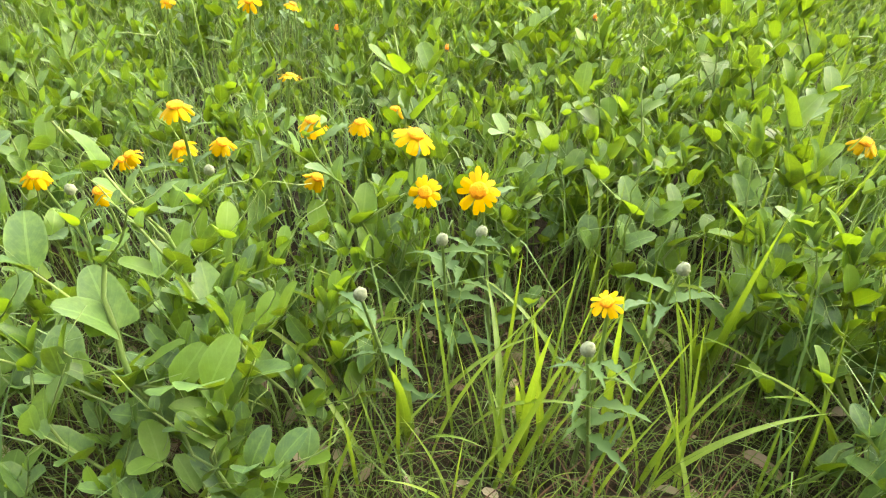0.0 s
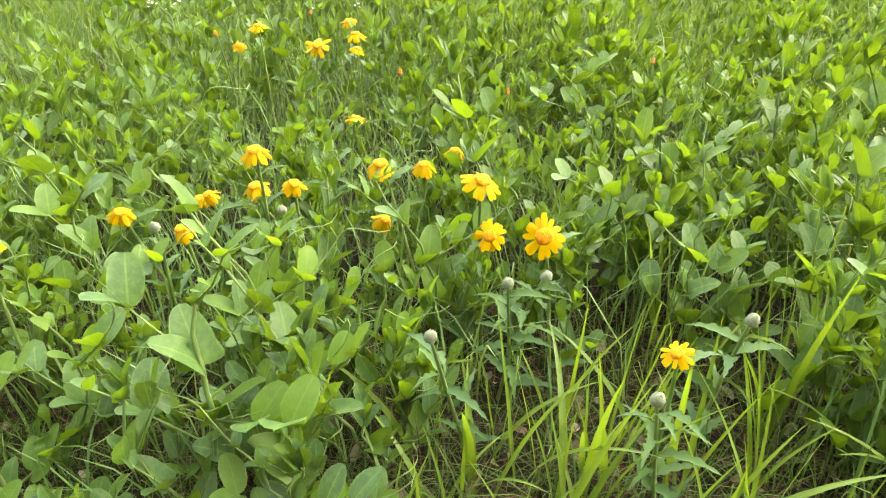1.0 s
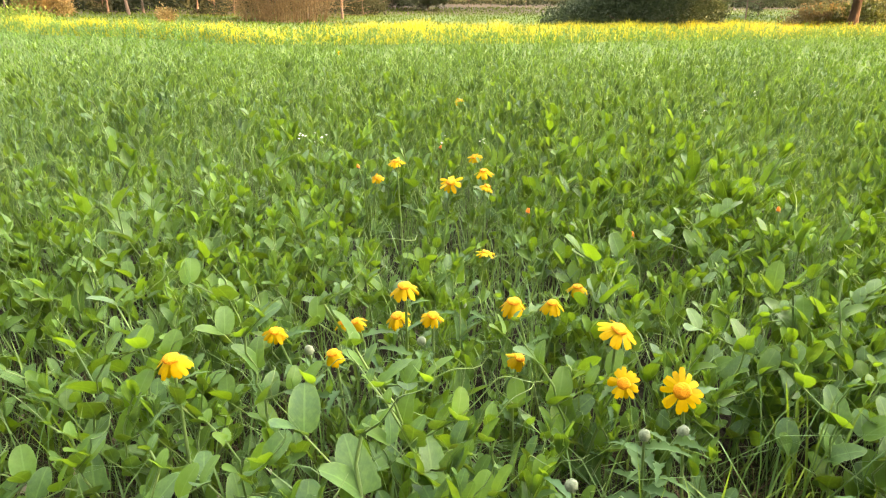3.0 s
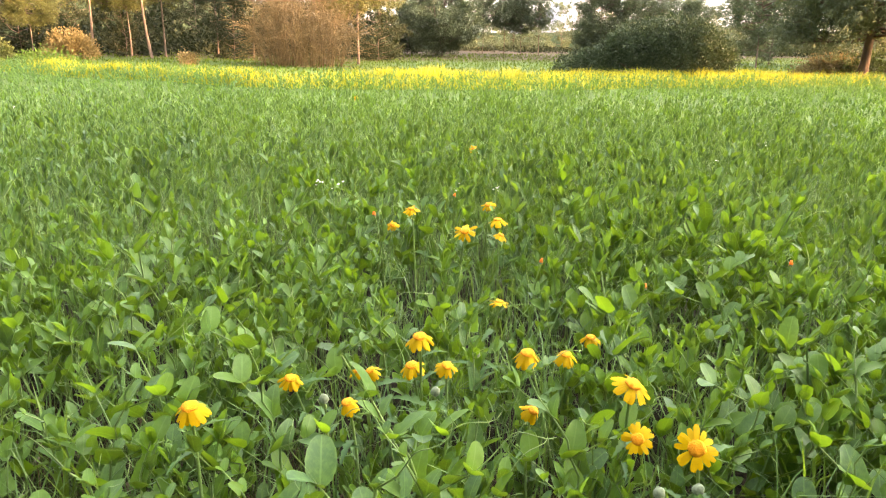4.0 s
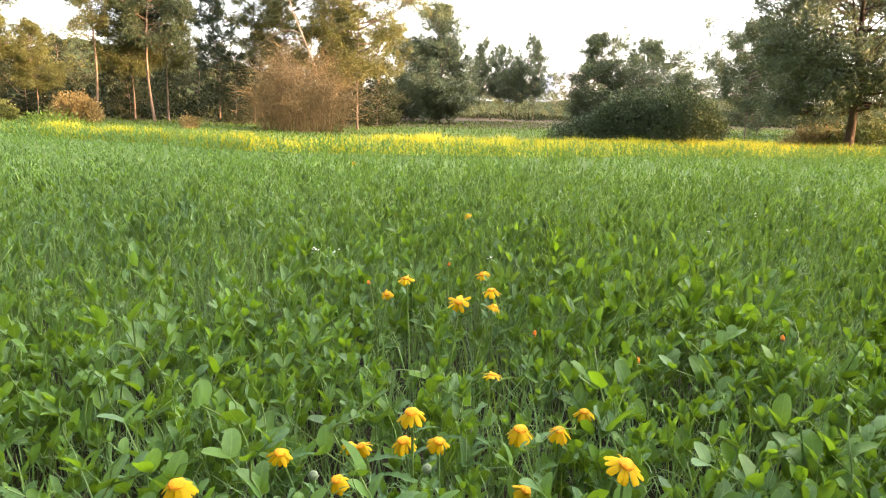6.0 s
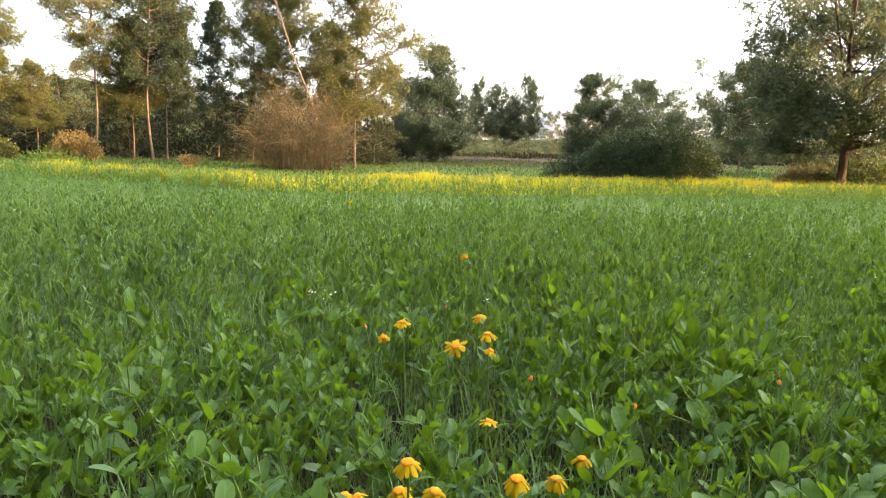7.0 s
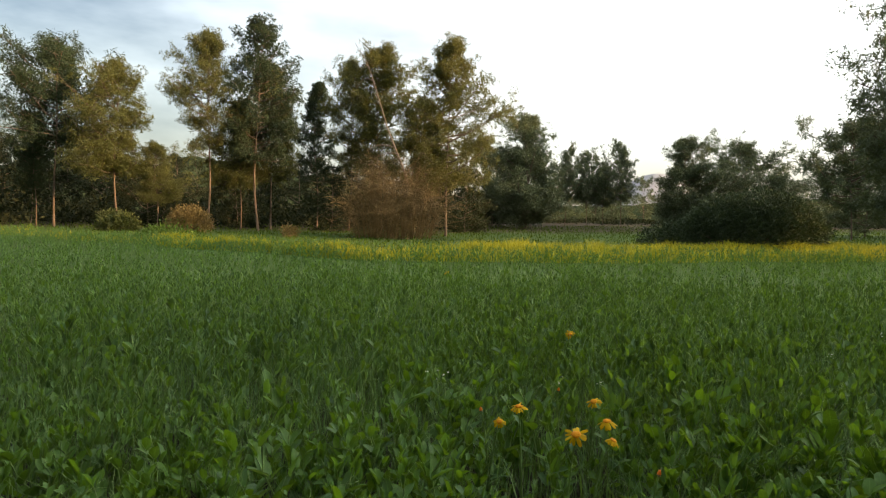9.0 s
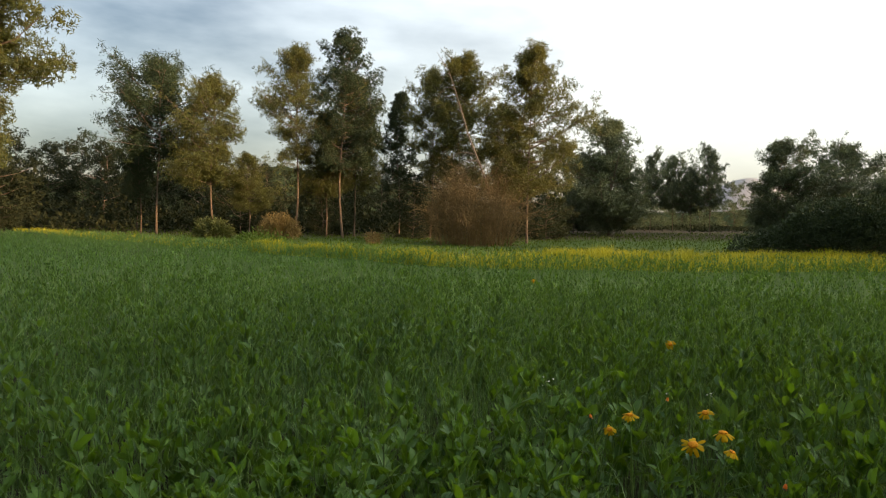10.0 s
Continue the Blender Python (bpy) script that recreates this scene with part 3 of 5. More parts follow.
# the pines that stand out at the edge of the wood: x, y, height, kind, turn, width
EDGE = [
    (-24.0, 10.5, 12.0, "sunlit", 235, 0.95, "tall sunlit pine with drooping dead twigs at the wood's edge"),
    (-25.9, 20.5, 7.8, "dense", 60, 1.0, "dark pine with a bare reddish lower trunk"),
    (-22.1, 20.4, 6.7, "low", 200, 1.0, "sunlit pine with a pale trunk and low drooping foliage"),
    (-20.9, 21.2, 3.6, "low", 80, 1.1, "small pine with low golden foliage beside a taller one"),
    (-27.9, 21.2, 5.2, "slim", 90, 0.9, "slender pine at the edge of the wood"),
    (-29.3, 22.0, 5.4, "slim", 200, 0.9, "slender pine at the edge of the wood"),
    (-21.5, 25.0, 9.2, "open", 150, 1.0, "tall open pine with sparse sunlit branches"),
    (-19.1, 25.7, 10.0, "tall", 310, 1.0, "tallest pine of the group with pale trunk"),
    (-19.9, 27.8, 8.2, "broad", 30, 0.9, "pine standing close behind a taller one"),
    (-20.4, 26.1, 6.0, "low", 130, 0.9, "short pine filling the foot of the group"),
    (-18.9, 30.6, 8.0, "slim", 75, 0.9, "thin straight pine at the edge of the wood"),
    (-16.3, 29.4, 8.6, "open", 160, 0.8, "slim pine filling the gap in the group"),
    (-14.2, 28.8, 8.9, "broad", 120, 1.05, "broad pine with golden evening light on it"),
    (-12.3, 29.6, 6.4, "low", 20, 1.0, "short pine behind the dry shrub"),
    (-10.1, 27.0, 8.5, "golden", 250, 1.0, "pine with a leaning trunk beside the dry shrub"),
    (-10.2, 42.7, 7.3, "dark", 10, 1.1, "dense dark pine with foliage to the ground"),
    (-8.7, 49.2, 5.6, "small", 100, 0.75, "small far pine with a bare trunk"),
    (-7.4, 51.4, 5.5, "small", 200, 0.8, "small far pine with a bare trunk"),
    (-6.0, 50.5, 4.6, "small", 310, 0.9, "small far pine with a bare trunk"),
    (-4.6, 49.7, 5.9, "small", 290, 0.75, "small far pine with a bare trunk"),
    (-11.8, 47.0, 5.0, "airy", 200, 1.0, "low bushy pine beyond the meadow"),
    (-0.3, 45.9, 5.9, "dark", 140, 1.15, "rounded dark pine behind the bush"),
    (3.6, 49.8, 5.7, "airy", 220, 1.0, "broad open pine behind the bush"),
    (1.7, 47.5, 3.6, "airy", 70, 1.3, "low bushy pine behind the large bush"),
    (5.2, 45.5, 3.4, "airy", 180, 1.3, "low bushy pine behind the large bush"),
    (8.8, 40.0, 4.0, "airy", 250, 1.3, "low bushy pine behind the umbrella-shaped one"),
    (7.0, 20.9, 6.9, "thick", 160, 0.88, "large dark pine with a thick leaning trunk"),
    (7.2, 35.2, 5.1, "umbrella", 225, 0.95, "open umbrella-shaped pine in hazy light"),
]
for x, y, tall, kind, turn, wide, text in EDGE:
    place_tree(PINES[kind], x, y, tall, turn, text, "pines at the edge of the wood", wide)

# the wood behind them
wood_rng = np.random.default_rng(31)
for k in range(48):
    a = radians(-78 + 62 * (k + wood_rng.uniform(0, 1)) / 48)
    r = wood_rng.uniform(33, 58)
    x, y = r * math.sin(a), r * math.cos(a)
    place_tree(WOODS[k % 2], x, y, (0.112 * r + 0.7 - float(height(x, y))) * wood_rng.uniform(0.72, 1.0), wood_rng.uniform(0, 360), "dark pine deep in the shaded wood", "pines in the wood", 1.15)
for k in range(36):
    a = radians(-20 + 52 * (k + wood_rng.uniform(0, 1)) / 36)
    r = wood_rng.uniform(56, 84)
    place_tree(FAR_WOODS[0], r * math.sin(a), r * math.cos(a), wood_rng.uniform(3.2, 4.8), wood_rng.uniform(0, 360), "distant pine beyond the meadow", "distant pines")
# unseen pines added on the sunny side so that shade lies over the crop
for k in range(6):
    place_tree(SHADERS[0], 20 + 3.0 * (k % 2), 5.4 - 3.2 * k, 8.6, 47 * k, "dark unseen pine added to shade the crop from the low sun", "pines that shade the crop", 1.4)


# unseen wood added behind the one at the field's edge, to cut sky light
for k in range(11):
    place_tree(SHADERS[0], -25 + 5.0 * k, -9.5 - 2.5 * (k % 2), 9.0 + (k % 3), 53 * k, "dark unseen pine added at the back of the path to block sky light", "pines at the back of the path", 1.2)
# more unseen pines, added to shade the meadow
for k in range(6):
    place_tree(SHADERS[0], 26 + 2.0 * (k % 2), 24.8 + 2.5 * k, 7.0, 61 * k, "dark unseen pine added to shade the meadow from the low sun", "pines that shade the meadow", 1.15)
# unseen and kept low, to shade the crop but leave the strip sunlit
for k in range(3):
    place_tree(SHADERS[0], 22 + 0.6 * (k % 2), 7.2 + 2.4 * k, 5.0, 83 * k, "low dark unseen pine added to shade the crop's far right part", "pines that shade the crop", 1.3)

# unseen tall pines added to keep sun off the far pines
for k in range(2):
    place_tree(SHADERS[0], 24 + 1.5 * k, 39.0 + 7.5 * k, 12.0, 71 * k, "tall dark unseen pine added to shade the far pines", "pines that shade the meadow", 1.0)

# ---- shrubs ----
def hex_leaf(length, width, lift=0.2):
    v = np.array([(0, 0, 0), (0.45, 0.28, lift), (0.42, 0.74, lift * 0.8), (0, 1, 0), (-0.42, 0.74, lift * 0.8), (-0.45, 0.28, lift)]) * np.array([width, length, width])
    return v, np.array([(0, 1, 3), (1, 2, 3), (0, 3, 5), (3, 4, 5)]), np.array([(0.5, 0), (1, 0.28), (1, 0.74), (0.5, 1), (0, 0.74), (0, 0.28)])


def dry_shrub(x, y, tall, wide):
    g = np.random.default_rng(41)
    ob = thing("dry_shrub", x, y, float(height(x, y)) - 0.03, "large leafless brown shrub of tangled twigs beside the field", "shrub")
    twigs, tips = [], []
    for k in range(90):
        a, out = g.uniform(0, 6.28), math.sqrt(g.uniform(0, 1)) * wide
        h = tall * math.sqrt(max(0.05, 1 - (out / wide) ** 2 * 0.85)) * g.uniform(0.75, 1.05)
        b = np.array([math.cos(a) * out * 0.78, math.sin(a) * out * 0.78, 0])
        e = np.array([math.cos(a) * out, math.sin(a) * out, h])
        s = np.linspace(0, 1, 7)[:, None]
        pts = b + (e - b) * s + np.array([0, 0, 1]) * 0.25 * h * np.sin(s * math.pi) * 0.6 + np.cumsum(g.normal(size=(7, 3)) * 0.05, axis=0) * s
        part("stem", mesh_of("shrub_stem", *tube(pts, np.linspace(0.022, 0.006, 7), 4), TWIGS), ob)
        for q in range(52):
            f = g.uniform(0.02, 1)
            o = np.array([np.interp(f, s[:, 0], pts[:, i]) for i in range(3)])
            w = g.normal(size=3) * np.array([0.8, 0.8, 0.6]) + np.array([math.cos(a) * 0.4, math.sin(a) * 0.4, 0.35])
            ln = g.uniform(0.25, 0.8)
            m = o + w * ln * 0.5 + g.normal(size=3) * 0.05
            tip = o + w * ln + np.array([0, 0, -0.1 * ln])
            tip[2], m[2] = max(tip[2], 0.03), max(m[2], 0.05)
            twigs.append(tube([o, m, tip], [0.006, 0.004, 0.002], 3))
            tips += [tip, m]
    tagged(part("twig_mass", mesh_of("twig_mass", *join(twigs), TWIGS), ob), kind="stuff")
    tips = np.array(tips)[::2]
    lv, lt, uv = scatter(blade_grid(0.06, 0.035, 2, oval), frames_of(g.normal(size=tips.shape), g.uniform(0, 6, len(tips)), g.uniform(0.6, 1.3, len(tips))), tips)
    tagged(part("foliage", mesh_of("dry_leaves", lv, lt, DRY_LEAF, uv), ob, None, "sparse russet leaves left on the twigs"), kind="stuff")
    return ob


dry_shrub(-11.0, 23.4, 3.2, 2.0)


def leafy_shrub(name, x, y, tall, wx, wy, leaves, size, material, label, seed, lobes):
    """A dense rounded shrub: limbs inside, leaves in clumps over an uneven dome."""
    g = np.random.default_rng(seed)
    ob = thing(name, x, y, float(height(x, y)) - 0.02, label, "shrub")
    limbs = []
    cl = []
    for lx, ly, lz, lr in lobes:
        limbs.append(tube([(lx * 0.2, ly * 0.2, 0), (lx * 0.7, ly * 0.7, lz * 0.6), (lx, ly, lz)], [0.07, 0.05, 0.02], 5))
        n = int(leaves * lr * lr / sum(q[3] ** 2 for q in lobes) / 26)
        d = g.normal(size=(n, 3))
        d[:, 2] = np.abs(d[:, 2]) * 0.9 - 0.35
        d /= np.linalg.norm(d, axis=1)[:, None]
        rr = lr * (0.78 + 0.24 * g.random(n) ** 0.5)
        c = np.array([lx, ly, lz]) + d * rr[:, None] * np.array([wx, wy, tall])
        cl.append(np.concatenate([c, d], 1))
    cl = np.concatenate(cl)
    cl = cl[cl[:, 2] > 0.02]
    rep = np.repeat(cl, 26, axis=0)
    off = g.normal(size=(len(rep), 3)) * 0.09
    p = rep[:, :3] + off
    p[:, 2] = np.maximum(p[:, 2], 0.02)
    w = rep[:, 3:] * 0.7 + off * 5 + g.normal(size=(len(rep), 3)) * 0.5 + np.array([0, 0, 0.3])
    lv, lt, uv = scatter(hex_leaf(size, size * 0.55), frames_of(w, g.uniform(0, 6.28, len(rep)), g.uniform(0.7, 1.3, len(rep))), p)
    for q in limbs:
        part("limb", mesh_of("limb", *q, BARK), ob)
    part("crown", mesh_of("shrub_leaves", lv, lt, material, uv), ob)
    return ob


leafy_shrub("evergreen_bush", 1.95, 24.4, 1.0, 1.0, 1.0, 52000, 0.075, BUSH, "large dark rounded evergreen bush in the meadow", 51,
            [(0.3, 0, 0.75, 1.22), (1.0, 0.1, 0.7, 1.1), (-0.8, 0, 0.65, 1.15), (1.5, -0.1, 0.4, 0.8), (-1.5, 0, 0.4, 0.9), (0, 0.9, 0.6, 1.3), (0.5, -0.6, 0.35, 1.1), (-2.3, 0.5, 0.2, 0.7), (-3.1, 0.9, 0.1, 0.55)])
leafy_shrub("low_bush", 6.7, 22.9, 1.0, 1.0, 1.0, 7000, 0.06, DRY_LEAF, "low grey-brown bush under the large pine", 56,
            [(0, 0, 0.3, 0.5), (0.5, 0.2, 0.25, 0.5), (-0.4, 0.3, 0.2, 0.4)])
leafy_shrub("low_bush", 7.9, 21.8, 1.0, 1.0, 1.0, 7000, 0.06, WEED, "low green bush behind the large pine's trunk", 57,
            [(0, 0, 0.4, 0.6), (0.7, 0.2, 0.3, 0.6), (-0.5, 0.5, 0.25, 0.5)])
leafy_shrub("low_bush", -19.5, 21.5, 1.0, 1.0, 1.0, 7000, 0.08, DRY_LEAF, "small rounded olive brown bush at the wood's edge", 52,
            [(0, 0, 0.45, 0.62), (0.5, 0, 0.35, 0.5), (-0.5, 0.1, 0.3, 0.5)])
leafy_shrub("low_bush", -22.0, 20.0, 1.0, 1.0, 1.0, 5000, 0.09, WEED, "low green bush under the pines", 53,
            [(0, 0, 0.25, 0.5), (0.6, 0, 0.2, 0.45)])


# ---- the bleached dead tree that leans over the dry shrub ----
def dead_tree():
    x, y = -11.3, 25.5
    ob = thing("dead_tree", x, y, float(height(x, y)), "thin bleached dead tree leaning over the brown shrub", "tree")
    g = np.random.default_rng(61)
    s = np.linspace(0, 1, 10)
    pts = np.stack([0.35 - 2.5 * s ** 1.5 + 0.12 * np.sin(s * 9), -0.9 * s, 8.2 * s], -1) + g.normal(size=(10, 3)) * 0.03
    part("trunk", mesh_of("dead_trunk", *tube(pts, np.linspace(0.055, 0.008, 10), 6), DEAD_WOOD), ob)
    for o, way in ((0.42, (-1.1, -0.3, 0.35)), (0.45, (-1.3, -0.2, 0.55)), (0.8, (-0.8, 0, 0.5)), (0.86, (-0.5, 0.1, 0.7))):
        b = np.array([np.interp(o, s, pts[:, i]) for i in range(3)])
        w = np.array(way)
        q = np.linspace(0, 1, 6)[:, None]
        bough = b + w * q + np.array([0, 0, -0.75]) * q ** 2.5
        part("branch", mesh_of("dead_branch", *tube(bough, np.linspace(0.025, 0.008, 6), 5), DEAD_WOOD), ob)
    return ob


dead_tree()


# ---- dark undergrowth that closes the foot of the wood, shade in its leaf colour ----
def undergrowth(name, count, r0, r1, a0, a1, tall, seed, label):
    g = np.random.default_rng(seed)
    r, a = np.sqrt(g.uniform(r0 * r0, r1 * r1, count)), np.radians(g.uniform(a0, a1, count))
    x, y = r * np.sin(a), r * np.cos(a)
    lump = 0.12 + 0.88 * (0.5 + 0.5 * np.sin(a * 61 + r * 0.8) * np.sin(a * 23 + 1)) ** 2
    z = height(x, y) + tall * lump * g.random(count) ** 0.7
    way = g.normal(size=(count, 3)) + np.array([0, 0, 0.6])
    q = scatter((np.array([(0, 0, 0), (0.045, 0.09, 0.02), (0, 0.2, 0), (-0.045, 0.09, 0.02)]), np.array([(0, 1, 2), (0, 2, 3)]), np.array([(0.5, 0), (1, 0.5), (0.5, 1), (0, 0.5)])), frames_of(way, g.uniform(0, 6.28, count), g.uniform(0.6, 1.7, count)), np.stack([x, y, z], -1))
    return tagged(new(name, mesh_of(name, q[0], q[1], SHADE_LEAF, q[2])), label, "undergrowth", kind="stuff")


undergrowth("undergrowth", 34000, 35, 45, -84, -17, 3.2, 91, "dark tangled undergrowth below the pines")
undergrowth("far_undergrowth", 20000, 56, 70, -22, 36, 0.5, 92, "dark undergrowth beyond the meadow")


# ---- the crop: joined pea foliage and grass, thinner with distance ----
FAR_LEAF = (np.array([(0, 0, 0), (0.30, 0.45, 0.12), (0, 1, 0), (-0.30, 0.45, 0.12)]), np.array([(0, 1, 2), (0, 2, 3)]), np.array([(0.5, 0), (1, 0.45), (0.5, 1), (0, 0.45)]))
OPEN, DROOP = "open golden yellow daisy with an orange centre", "fading yellow daisy with drooping petals"
FLOWERS = [  # x, y, z, facing, droop, size, petals
    (0.042, 0.643, 0.233, (-0.05, -0.80, 0.50), 8, 1.0, 12, OPEN), (-0.012, 0.691, 0.205, (-0.02, -0.80, 0.55), 6, 0.80, 13, OPEN),
    (0.133, 0.470, 0.227, (-0.35, -0.35, 0.80), 12, 0.60, 11, OPEN), (-0.022, 0.707, 0.265, (0.28, -0.25, 0.9), 26, 1.05, 13, OPEN),
    (-0.491, 0.558, 0.249, (0.05, -0.22, 0.95), 42, 1.0, 12, DROOP), (-0.488, 0.786, 0.167, (0.2, -0.2, 0.95), 40, 0.92, 12, DROOP),
    (-0.367, 0.702, 0.193, (-0.1, -0.3, 0.9), 50, 0.82, 12, DROOP), (-0.283, 0.742, 0.277, (0.0, -0.2, 0.95), 42, 0.95, 12, DROOP),
    (-0.153, 0.830, 0.230, (0.0, -0.15, 1.0), 48, 1.05, 14, DROOP), (-0.103, 0.906, 0.199, (0.0, -0.12, 1.0), 46, 0.95, 13, DROOP),
    (-0.066, 1.080, 0.155, (0.0, -0.1, 1.0), 40, 0.95, 12, DROOP), (-0.222, 1.040, 0.219, (0.12, 0.05, 1.0), 8, 0.78, 12, OPEN),
    (-0.472, 1.368, 0.291, (0.05, -0.25, 0.95), 15, 0.85, 13, OPEN), (-0.280, 1.380, 0.278, (-0.05, -0.1, 1.0), 34, 1.0, 13, OPEN),
    (-0.326, 1.249, 0.282, (0.0, -0.45, 0.9), 12, 1.05, 12, OPEN), (-0.562, 2.607, 0.258, (0.1, -0.7, 0.6), 10, 0.95, 12, OPEN),
    (-2.250, 5.750, 0.235, (0.1, -0.7, 0.6), 10, 1.2, 12, OPEN), (-0.335, 1.590, 0.262, (-0.1, -0.5, 0.8), 20, 0.85, 12, OPEN),
    (-0.517, 1.370, 0.250, (0.1, -0.6, 0.8), 20, 0.7, 11, OPEN), (-0.310, 0.800, 0.205, (-0.1, -0.3, 0.9), 40, 0.9, 12, DROOP),
    (-0.262, 0.812, 0.205, (0.3, -0.3, 0.9), 46, 0.85, 12, DROOP), (-0.360, 0.770, 0.205, (-0.3, -0.3, 0.9), 50, 0.7, 11, DROOP),
    (-0.134, 0.731, 0.200, (0.4, -0.3, 0.8), 44, 0.75, 11, DROOP), (0.552, 0.840, 0.215, (-0.1, -0.3, 0.95), 30, 1.0, 12, DROOP),
    (-0.40, 0.83, 0.17, (0, -0.3, 0.95), 40, 0.7, 11, DROOP), (-0.255, 1.265, 0.275, (0.4, -0.1, 0.95), 35, 0.7, 11, DROOP),
]


def open_to_view(x, y):
    """How far the crop stands back round the flower heads: they rise clear of the leaves."""
    low = np.ones_like(x)
    for f in FLOWERS:
        d2 = ((x - f[0]) / 0.045) ** 2 + ((y - f[1] + 0.05) / 0.085) ** 2
        low = np.minimum(low, 1 - 0.62 * np.exp(-0.5 * d2))
    return low


def canopy(x, y, dips=True):
    """Height of the crop: a little uneven, thin at the near edge."""
    lump = 0.5 + 0.25 * np.sin(x * 3.1 + 0.7 * y) + 0.25 * np.sin(y * 2.7 - 1.3 * x + 1)
    edge = np.clip((y - front(x)) / 0.25, 0, 1)
    far = np.clip((y - 0.6) / 1.2, 0, 1) - 0.45 * np.clip((np.hypot(x, y) - 3) / 5, 0, 1)
    return (0.155 + 0.06 * far + 0.06 * lump) * (0.6 + 0.4 * edge) * (open_to_view(x, y) if dips else 1.0)


def wedge(count, r0, r1, a0, a1, g):
    r = np.sqrt(g.uniform(r0 * r0, r1 * r1, count))
    a = np.radians(g.uniform(a0, a1, count))
    return r * np.sin(a), r * np.cos(a)


def in_tuft_gap(x, y):
    """The gap in the peas at the near edge, where grass grows."""
    return ((x - 0.10) / 0.22) ** 2 + ((y - 0.46) / 0.21) ** 2 < 1


def clumped(x, y, g, gaps=0.7):
    """Picks plants so that the stand has denser and thinner spots."""
    lump = np.sin(x * 11 + 2 * np.sin(y * 7)) * np.sin(y * 13 + 2 * np.sin(x * 5)) + 0.6 * np.sin(x * 29 + y * 17) * np.sin(y * 23 - x * 9)
    return g.random(len(x)) > gaps * (0.5 - 0.6 * lump)


def tendril_points(g, o, w, ln, steps=12):
    s = np.linspace(0, 1, steps)
    c = np.cross(w, g.normal(size=3))
    c /= np.linalg.norm(c)
    d = np.cross(w, c)
    turn = g.uniform(4, 9)
    curl = (s ** 2.2)[:, None] * ln * 0.22
    return o + w * ln * (s - 0.25 * s ** 3)[:, None] + curl * (c * np.cos(turn * s)[:, None] + d * np.sin(turn * s)[:, None])


def leaf_shapes(rows):
    """Stipule, leaflet and folded young leaf, each of unit length; rows 0 and 1 give coarser ones for a distance."""
    if rows == 0:
        kite = lambda w: (FAR_LEAF[0] * np.array([w / 0.6, 1, 1]), FAR_LEAF[1], FAR_LEAF[2])
        return kite(0.44), kite(0.40), kite(0.28)
    if rows == 1:
        return hex_leaf(1.0, 0.50, 0.4), hex_leaf(1.0, 0.46, 0.35), hex_leaf(1.0, 0.30, 0.5)
    return (blade_grid(1.0, 0.56, rows, heart, 0.45, 0.3, 0.02, 1, False), blade_grid(1.0, 0.54, rows, oval, 0.4, 0.3, 0.02, 2, False),
            blade_grid(1.0, 0.34, rows, oval, 0.9, 0.25, 0.0, 3, False))


def pea_shoot(seed, tall, rows, low, curls, size=1.0):
    """One pea shoot: a pale stem with clasping stipules in pairs, stalked leaflets, folded young leaves at its tip."""
    g = np.random.default_rng(seed)
    stipule, leaflet, young = leaf_shapes(rows)
    steps = 6 if rows > 1 else 3
    s = np.linspace(0, 1, steps)
    sway = g.normal(0, 0.06, 4) * tall
    line = np.stack([sway[0] * np.sin(3 * s) + sway[1] * np.sin(6 * s), sway[2] * np.sin(3 * s) + sway[3] * np.sin(6 * s), tall * s], -1)
    stems = [tube(line, np.linspace(0.0021, 0.0012, steps), 3)]
    leaves = []

    def leaf(shape, o, w, roll, ln):
        leaves.append(scatter(shape, frames_of(np.asarray(w, float)[None], np.array([roll]), [ln * size]), np.asarray(o, float)[None]))

    nodes = max(3, int(round(tall * (1 - low) / (0.047 if rows > 1 else 0.042))))
    turn = g.uniform(0, 6.28)
    for k in range(nodes):
        f = low + (1 - low) * (k + 0.7) / nodes
        o = np.array([np.interp(f, s, line[:, i]) for i in range(3)])
        a = turn + k * 3.14 + g.normal(0, 0.45)
        grow = (1.08 - 0.45 * max(0.0, f - 0.55) / 0.45) * g.uniform(0.8, 1.15)
        for side in (-1, 1):
            b = a + side * g.uniform(0.55, 1.15)
            leaf(stipule, o, (math.cos(b), math.sin(b), g.choice((1.0, 2.0, 3.2, 5.0)) * g.uniform(0.8, 1.2)), g.normal(0, 0.4), 0.042 * grow)
        w = np.array([math.cos(a), math.sin(a), g.uniform(0.8, 2.2)])
        w /= np.linalg.norm(w)
        ln = g.uniform(0.032, 0.058) * grow
        end = o + w * ln
        if rows > 0:
            stems.append(tube([o, end], [0.0011, 0.0008], 3))
        acr = np.cross(w, (0, 0, 1.0))
        acr /= np.linalg.norm(acr) + 1e-9
        for side in (-1, 1):
            leaf(leaflet, o + w * ln * g.uniform(0.7, 1.0), acr * side * g.uniform(0.3, 0.8) + w * 0.6 + np.array([0, 0, g.uniform(0.5, 2.8)]), g.normal(0, 0.6), 0.032 * grow * g.uniform(0.8, 1.15))
        if curls and g.random() < curls:
            stems.append(tube(tendril_points(g, end, w + np.array([0, 0, 0.25]), g.uniform(0.04, 0.10), 8), np.linspace(0.0008, 0.00035, 8), 3))
    for k in range(3):
        b = g.uniform(0, 6.28)
        leaf(young, line[-1] - np.array([0, 0, 0.006]), (math.cos(b) * 0.5, math.sin(b) * 0.5, g.uniform(1.2, 3.0)), g.normal(0, 0.6), g.uniform(0.022, 0.036))
    return merge(*leaves), join(stems)


SHOOT_TALL = (0.13, 0.19, 0.26)


